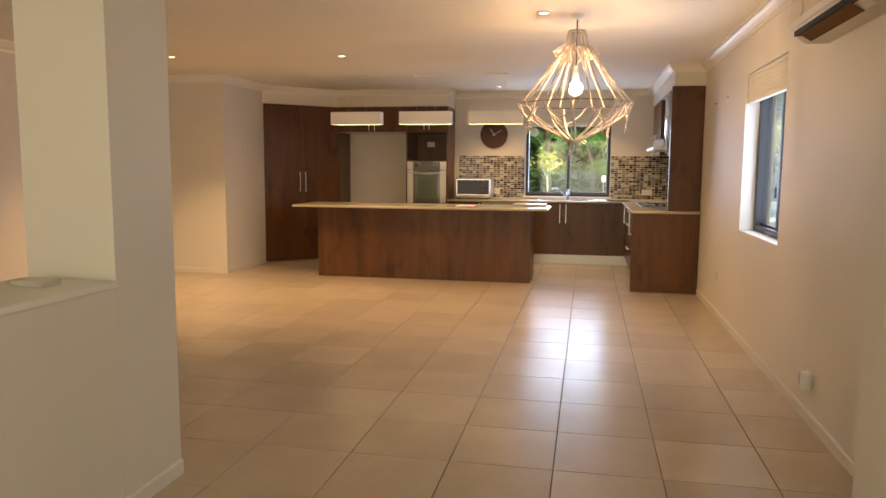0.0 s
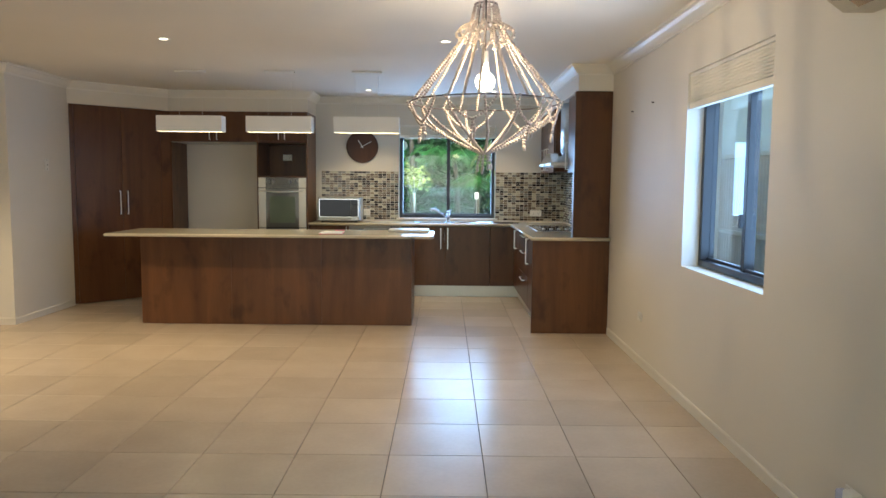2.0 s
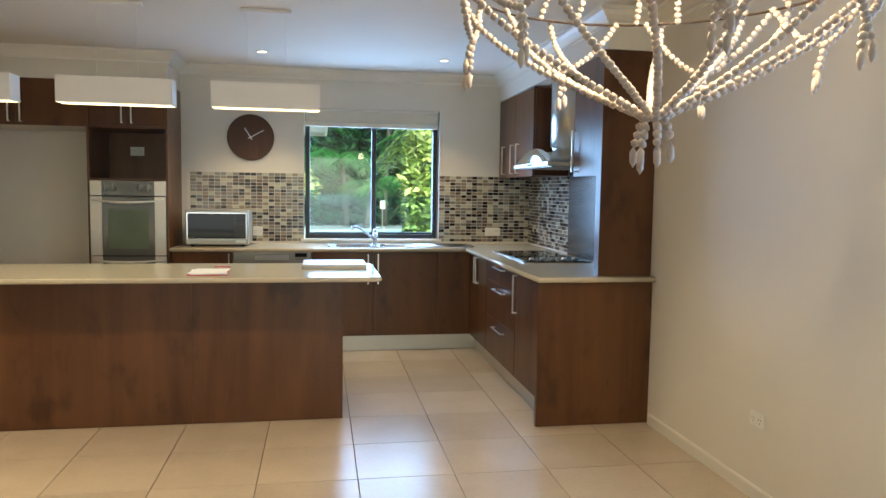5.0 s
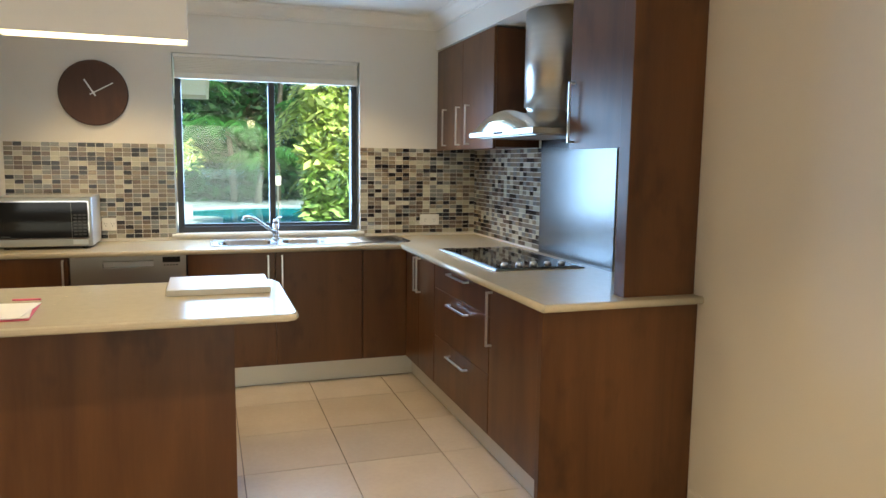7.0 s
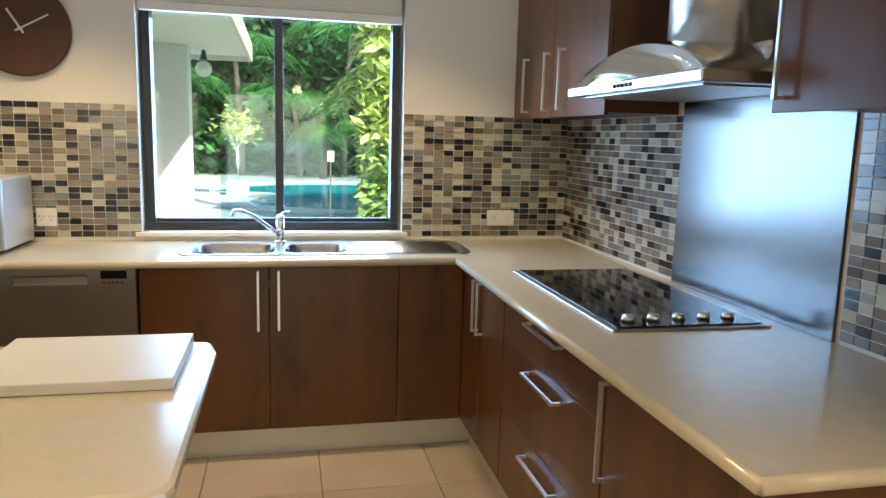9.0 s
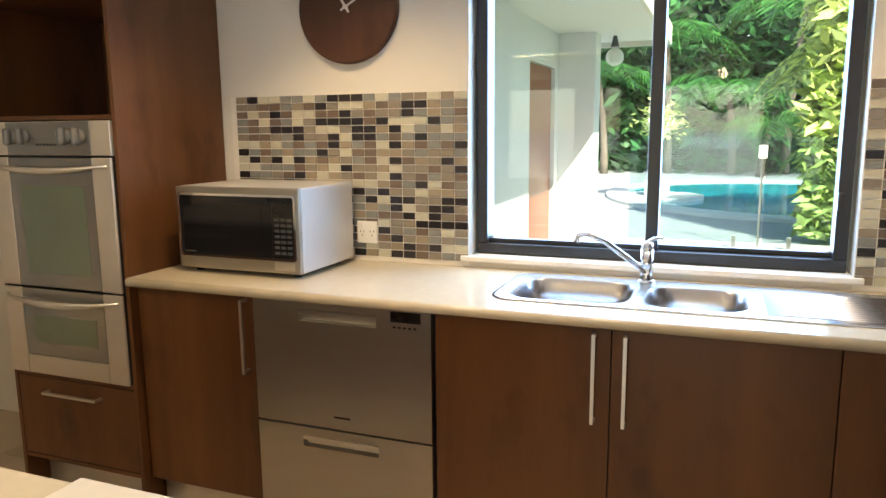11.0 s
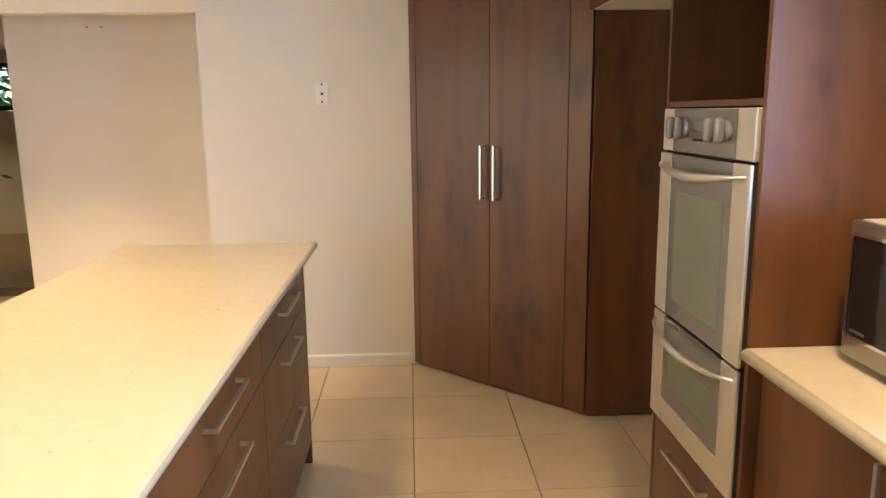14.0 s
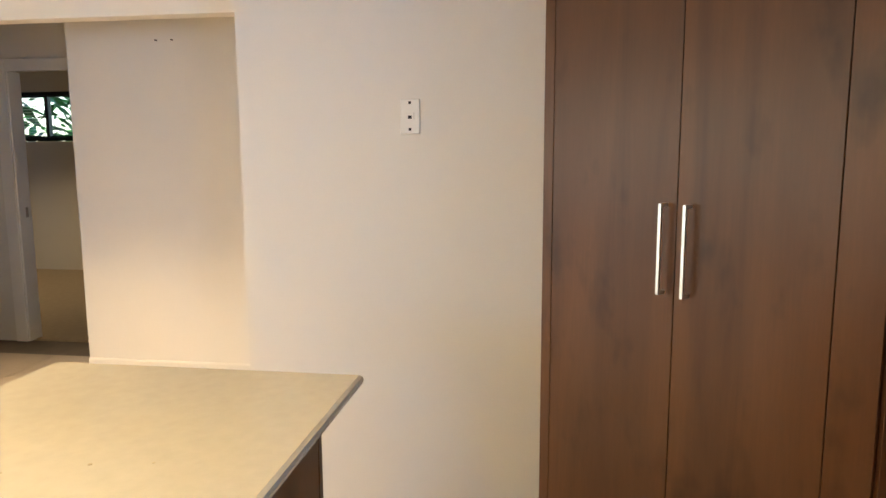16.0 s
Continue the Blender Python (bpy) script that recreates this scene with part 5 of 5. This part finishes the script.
part("bracket", rod(nb(), (-1.08, 17.6, 2.38), (-1.08, 17.6, 2.502), 0.05, 14, 0.02), FRAME, wl)
bm = nb()
bmesh.ops.create_uvsphere(bm, u_segments=14, v_segments=10, radius=0.10, matrix=Matrix.Translation((-1.08, 17.6, 2.27)))
part("globe", bm, PLASTIC, wl, "pale globe", True)
# side fence beyond the east window
sf = thing("steel_fence", (3.2, 8, GZ), "cream corrugated steel boundary fence", "fence")
n = 420
for y0 in (2.0, 4.4, 6.8, 9.2):
    bm = nb()
    pts = [(3.2 + 0.016 * math.sin((y0 + 2.36 * i / 150) * 2 * math.pi / 0.076), y0 + 2.36 * i / 150) for i in range(151)]
    loft(bm, [[(x, y, z) for x, y in pts] for z in (GZ - 0.2, 1.78)], closed=False, caps=False)
    part("panel", bm, FENCE, sf, "", True)
    part("post", box(nb(), 3.15, 3.25, y0 - 0.038, y0 - 0.002, GZ - 0.2, 1.82, bevel=0.004), FENCE, sf)
for z in (1.78, 0.9):
    part("rail", box(nb(), 3.165, 3.235, 2.0, 11.6, z, z + 0.05, bevel=0.004), FENCE, sf)
nh = thing("neighbour_house", (8, 8, GZ), "pale rendered neighbouring house behind the fence, its tall end added to block sun", "house")
# tall unseen end, added to keep direct sun out of the east window
part("wall", box(nb(), 5.4, 9.5, -4, 4.5, GZ - 0.2, 7.9), RENDERW, nh)
part("roof", box(nb(), 5.1, 10, -4.5, 4.8, 7.9, 8.1), FENCE, nh)
part("wall", box(nb(), 5.4, 9.5, 4.51, 17, GZ - 0.2, 3.4), RENDERW, nh)
part("roof", box(nb(), 5.1, 10, 4.81, 17.3, 3.4, 3.55), FENCE, nh)
# far fence and hedge
bf = thing("timber_fence", (2, 37, GZ), "dark timber boundary fence behind the garden", "fence")
DTIM = surface("dark_timber", (0.06, 0.055, 0.05), 0.8, vary=0.3, scale=4)
for i in range(60):
    part("paling", box(nb(), -12 + i * 0.45, -12 + i * 0.45 + 0.43, 38, 38.04, GZ - 0.2, 2.0), DTIM, bf)


def leaves(name, n, mat, spot, size, seed, label):
    R = random.Random(seed)
    V, F = [], []
    for k in range(n):
        c = Vector(spot(R))
        a, t = R.uniform(0, 6.28), R.uniform(-0.9, 0.9)
        s = size * R.uniform(0.5, 1.4)
        u = Vector((math.cos(a), math.sin(a), t)).normalized() * s
        w = u.cross(Vector((R.uniform(-1, 1), R.uniform(-1, 1), R.uniform(-1, 1)))).normalized() * s * 0.32
        o = len(V)
        V += [c - u, c + w, c + u, c - w]
        F.append((o, o + 1, o + 2, o + 3))
    me = bpy.data.meshes.new(name)
    me.from_pydata(V, [], F)
    me.materials.append(mat)
    return tagged(new(name, me), label, "foliage", kind="stuff")


leaves("hedge", 22000, HEDGE, lambda R: (R.uniform(-11, 14), 36.5 + R.gauss(0, 0.9) , abs(R.gauss(1.5, 2.2))), 0.30, 3, "dense dark green hedge behind the pool")
leaves("far_trees", 30000, HEDGE, lambda R: (R.uniform(-16, 18), 41 + R.gauss(0, 1.6), R.uniform(0.5, 9.5)), 0.42, 5, "tall dark trees closing the garden")
# leaf mass in the brightened colour that stands in for full sun
leaves("sunlit_leaves", 5200, LEAF_SUN_PAINTED, lambda R: (1.15 + abs(R.gauss(0, 0.62)) + 0.12 * math.sin(9 * R.random()), R.gauss(19.45, 0.14), R.uniform(0.1, 3.7)), 0.15, 11, "mass of drooping palm leaflets, full sun painted into their yellow-green colour")
leaves("side_leaves", 2600, LEAFA, lambda R: (LX - 1.6 + R.gauss(0, 0.5), R.uniform(1.5, 6.5), R.uniform(0.2, 3.6)), 0.14, 7, "bright green leaves outside the high window")


def palm(at, h, fronds, length, mat, seed, lean=0.3, label="green garden palm with arching fronds"):
    R = random.Random(seed)
    x, y, z = at
    t = thing("palm_tree", at, label, "palm tree", "garden palms")
    bend = R.uniform(0, 6.28)
    pts = [Vector((x + lean * math.cos(bend) * (k / 8) ** 2, y + lean * math.sin(bend) * (k / 8) ** 2, z + h * k / 8)) for k in range(9)]
    bm = nb()
    rings = []
    for k, p in enumerate(pts):
        r = 0.13 - 0.05 * k / 8 + (0.012 if k % 2 else 0)
        rings.append([(p.x + r * math.cos(6.283 * i / 10), p.y + r * math.sin(6.283 * i / 10), p.z) for i in range(10)])
    loft(bm, rings)
    part("trunk", bm, BARK, t, "", True)
    top = pts[-1]
    for f in range(fronds):
        a = 6.283 * (f + R.uniform(-0.3, 0.3)) / fronds
        up = R.uniform(0.15, 1.1)
        L = length * R.uniform(0.8, 1.15)
        V, F = [], []
        prev = None
        N = 22
        d2 = Vector((math.cos(a), math.sin(a), 0))
        side = Vector((-d2.y, d2.x, 0))
        for k in range(N + 1):
            u = k / N
            p = top + d2 * (L * u * (1 - 0.18 * u)) + Vector((0, 0, L * (up * u - (0.45 + up * 0.75) * u * u)))
            if prev is not None:
                o = len(V)
                V += [prev + side * 0.012, prev - side * 0.012, p - side * 0.01, p + side * 0.01]
                F.append((o, o + 1, o + 2, o + 3))
                if k > 2:
                    ll = L * 0.30 * math.sin(math.pi * (0.12 + 0.86 * u)) * R.uniform(0.85, 1.1)
                    for s in (-1, 1):
                        tipp = p + side * s * ll * 0.80 + d2 * ll * 0.45 - Vector((0, 0, ll * R.uniform(0.25, 0.65)))
                        midp = p.lerp(tipp, 0.5) + Vector((0, 0, ll * 0.08))
                        w = d2 * 0.030
                        o = len(V)
                        V += [p - w * 0.6, p + w * 0.6, midp + w, tipp, midp - w]
                        F.append((o, o + 1, o + 2, o + 3, o + 4))
            prev = p
        me = bpy.data.meshes.new("frond")
        me.from_pydata(V, [], F)
        me.materials.append(mat)
        ob = new("frond", me)
        ob.parent = t
        ob.matrix_parent_inverse = t.matrix_basis.inverted()
    return t


SUNP = "palm with drooping fronds, full sun painted into its yellow-green leaf colour"
# these palms carry their sunlight in the leaf colour
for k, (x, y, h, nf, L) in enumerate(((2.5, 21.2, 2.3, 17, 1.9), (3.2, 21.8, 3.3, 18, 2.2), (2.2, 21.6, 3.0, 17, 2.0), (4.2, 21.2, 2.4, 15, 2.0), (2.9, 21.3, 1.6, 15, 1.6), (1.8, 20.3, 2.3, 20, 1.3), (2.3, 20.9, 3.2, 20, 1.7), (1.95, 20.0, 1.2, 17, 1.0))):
    palm((x, y, GZ), h, nf, L, LEAF_SUN_PAINTED, 20 + k, label=SUNP)
for k, (x, y, h, nf, L) in enumerate(((-3.6, 33.8, 3.2, 14, 2.6), (-1.6, 34.4, 4.6, 15, 2.8), (0.4, 34.0, 2.6, 14, 2.4), (2.0, 34.6, 5.2, 15, 3.0), (3.6, 34.2, 3.4, 14, 2.6), (5.4, 34.4, 4.6, 14, 2.8), (7.2, 34.0, 3.0, 14, 2.6), (9.0, 34.6, 4.8, 14, 2.8), (-5.6, 34.0, 4.4, 14, 2.6), (1.2, 33.2, 1.6, 13, 2.2))):
    palm((x, y, GZ), h, nf, L, LEAFA, 40 + k)
# small potted tree by the pool
PX, PY = -1.15, 25.0
bm = nb()
rod(bm, (PX, PY, GZ), (PX, PY, GZ + 0.10), 0.95, 40)
single("pot_plinth", bm, COPING, "low round pale plinth at the pool's edge", "plinth")
pt = thing("potted_tree", (PX, PY, GZ + 0.10), "small pale-leaved tree in a white square pot, sun glare in its leaf colour", "potted tree")
part("pot", box(nb(), PX - 0.24, PX + 0.24, PY - 0.24, PY + 0.24, GZ + 0.101, GZ + 0.42, bevel=0.02), RENDERW, pt)
part("trunk", tube(nb(), [(PX, PY, 0.36), (PX + 0.01, PY, 0.8), (PX - 0.01, PY, 1.15)], 0.032, 8), RENDERW, pt, "pale slender trunk", True)
R = random.Random(77)
for k in range(8):
    a = 6.283 * k / 8
    c, d = math.cos(a), math.sin(a)
    part("limb", tube(nb(), [(PX - 0.01, PY, 1.12), (PX + 0.16 * c, PY + 0.16 * d, 1.35), (PX + 0.30 * c, PY + 0.30 * d, 1.68)], 0.014, 6), RENDERW, pt, "", True)
V, F = [], []
for k in range(700):
    c = Vector((PX + R.gauss(0, 0.20), PY + R.gauss(0, 0.20), 1.62 + R.gauss(0, 0.17)))
    a = R.uniform(0, 6.28)
    u = Vector((math.cos(a), math.sin(a), R.uniform(-0.6, 0.6))) * 0.065
    w = u.cross(Vector((R.uniform(-1, 1), R.uniform(-1, 1), 1))).normalized() * 0.026
    o = len(V)
    V += [c - u, c + w, c + u, c - w]
    F.append((o, o + 1, o + 2, o + 3))
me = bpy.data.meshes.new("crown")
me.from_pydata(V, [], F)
# crown takes the same leaf colour with sun glare painted in
me.materials.append(LEAF_SUN_PAINTED)
ob = new("crown", me)
ob.parent = pt
ob.matrix_parent_inverse = pt.matrix_basis.inverted()


# ---- floor tiles ----
PXT, PYT, X0T, Y0T = 0.503, 0.508, 0.060, 7.235
bm = nb()
box(bm, 0.0022, PXT - 0.0022, 0.0022, PYT - 0.0022, -0.011, 0.0, bevel=0.0014)
tile_mesh = to_mesh("floor_tile", bm, TILE)
rest = nb()
for i in range(-14, 3):
    for j in range(-20, 9):
        x, y = X0T + i * PXT, Y0T + j * PYT
        if x > 1.45 or y > 11.7 or x < -6.9:
            continue
        if x > -4.6 and y > 2.9:
            ob = new("tile", tile_mesh)
            ob.parent = floor
            ob.location = (x, y, 0)
        elif x < -4.6 or y > -2.5:
            box(rest, x + 0.0022, x + PXT - 0.0022, y + 0.0022, y + PYT - 0.0022, -0.011, 0.0)
far_tiles = part("tiles_beyond", rest, TILE, floor)
far_tiles["kind"] = "stuff"
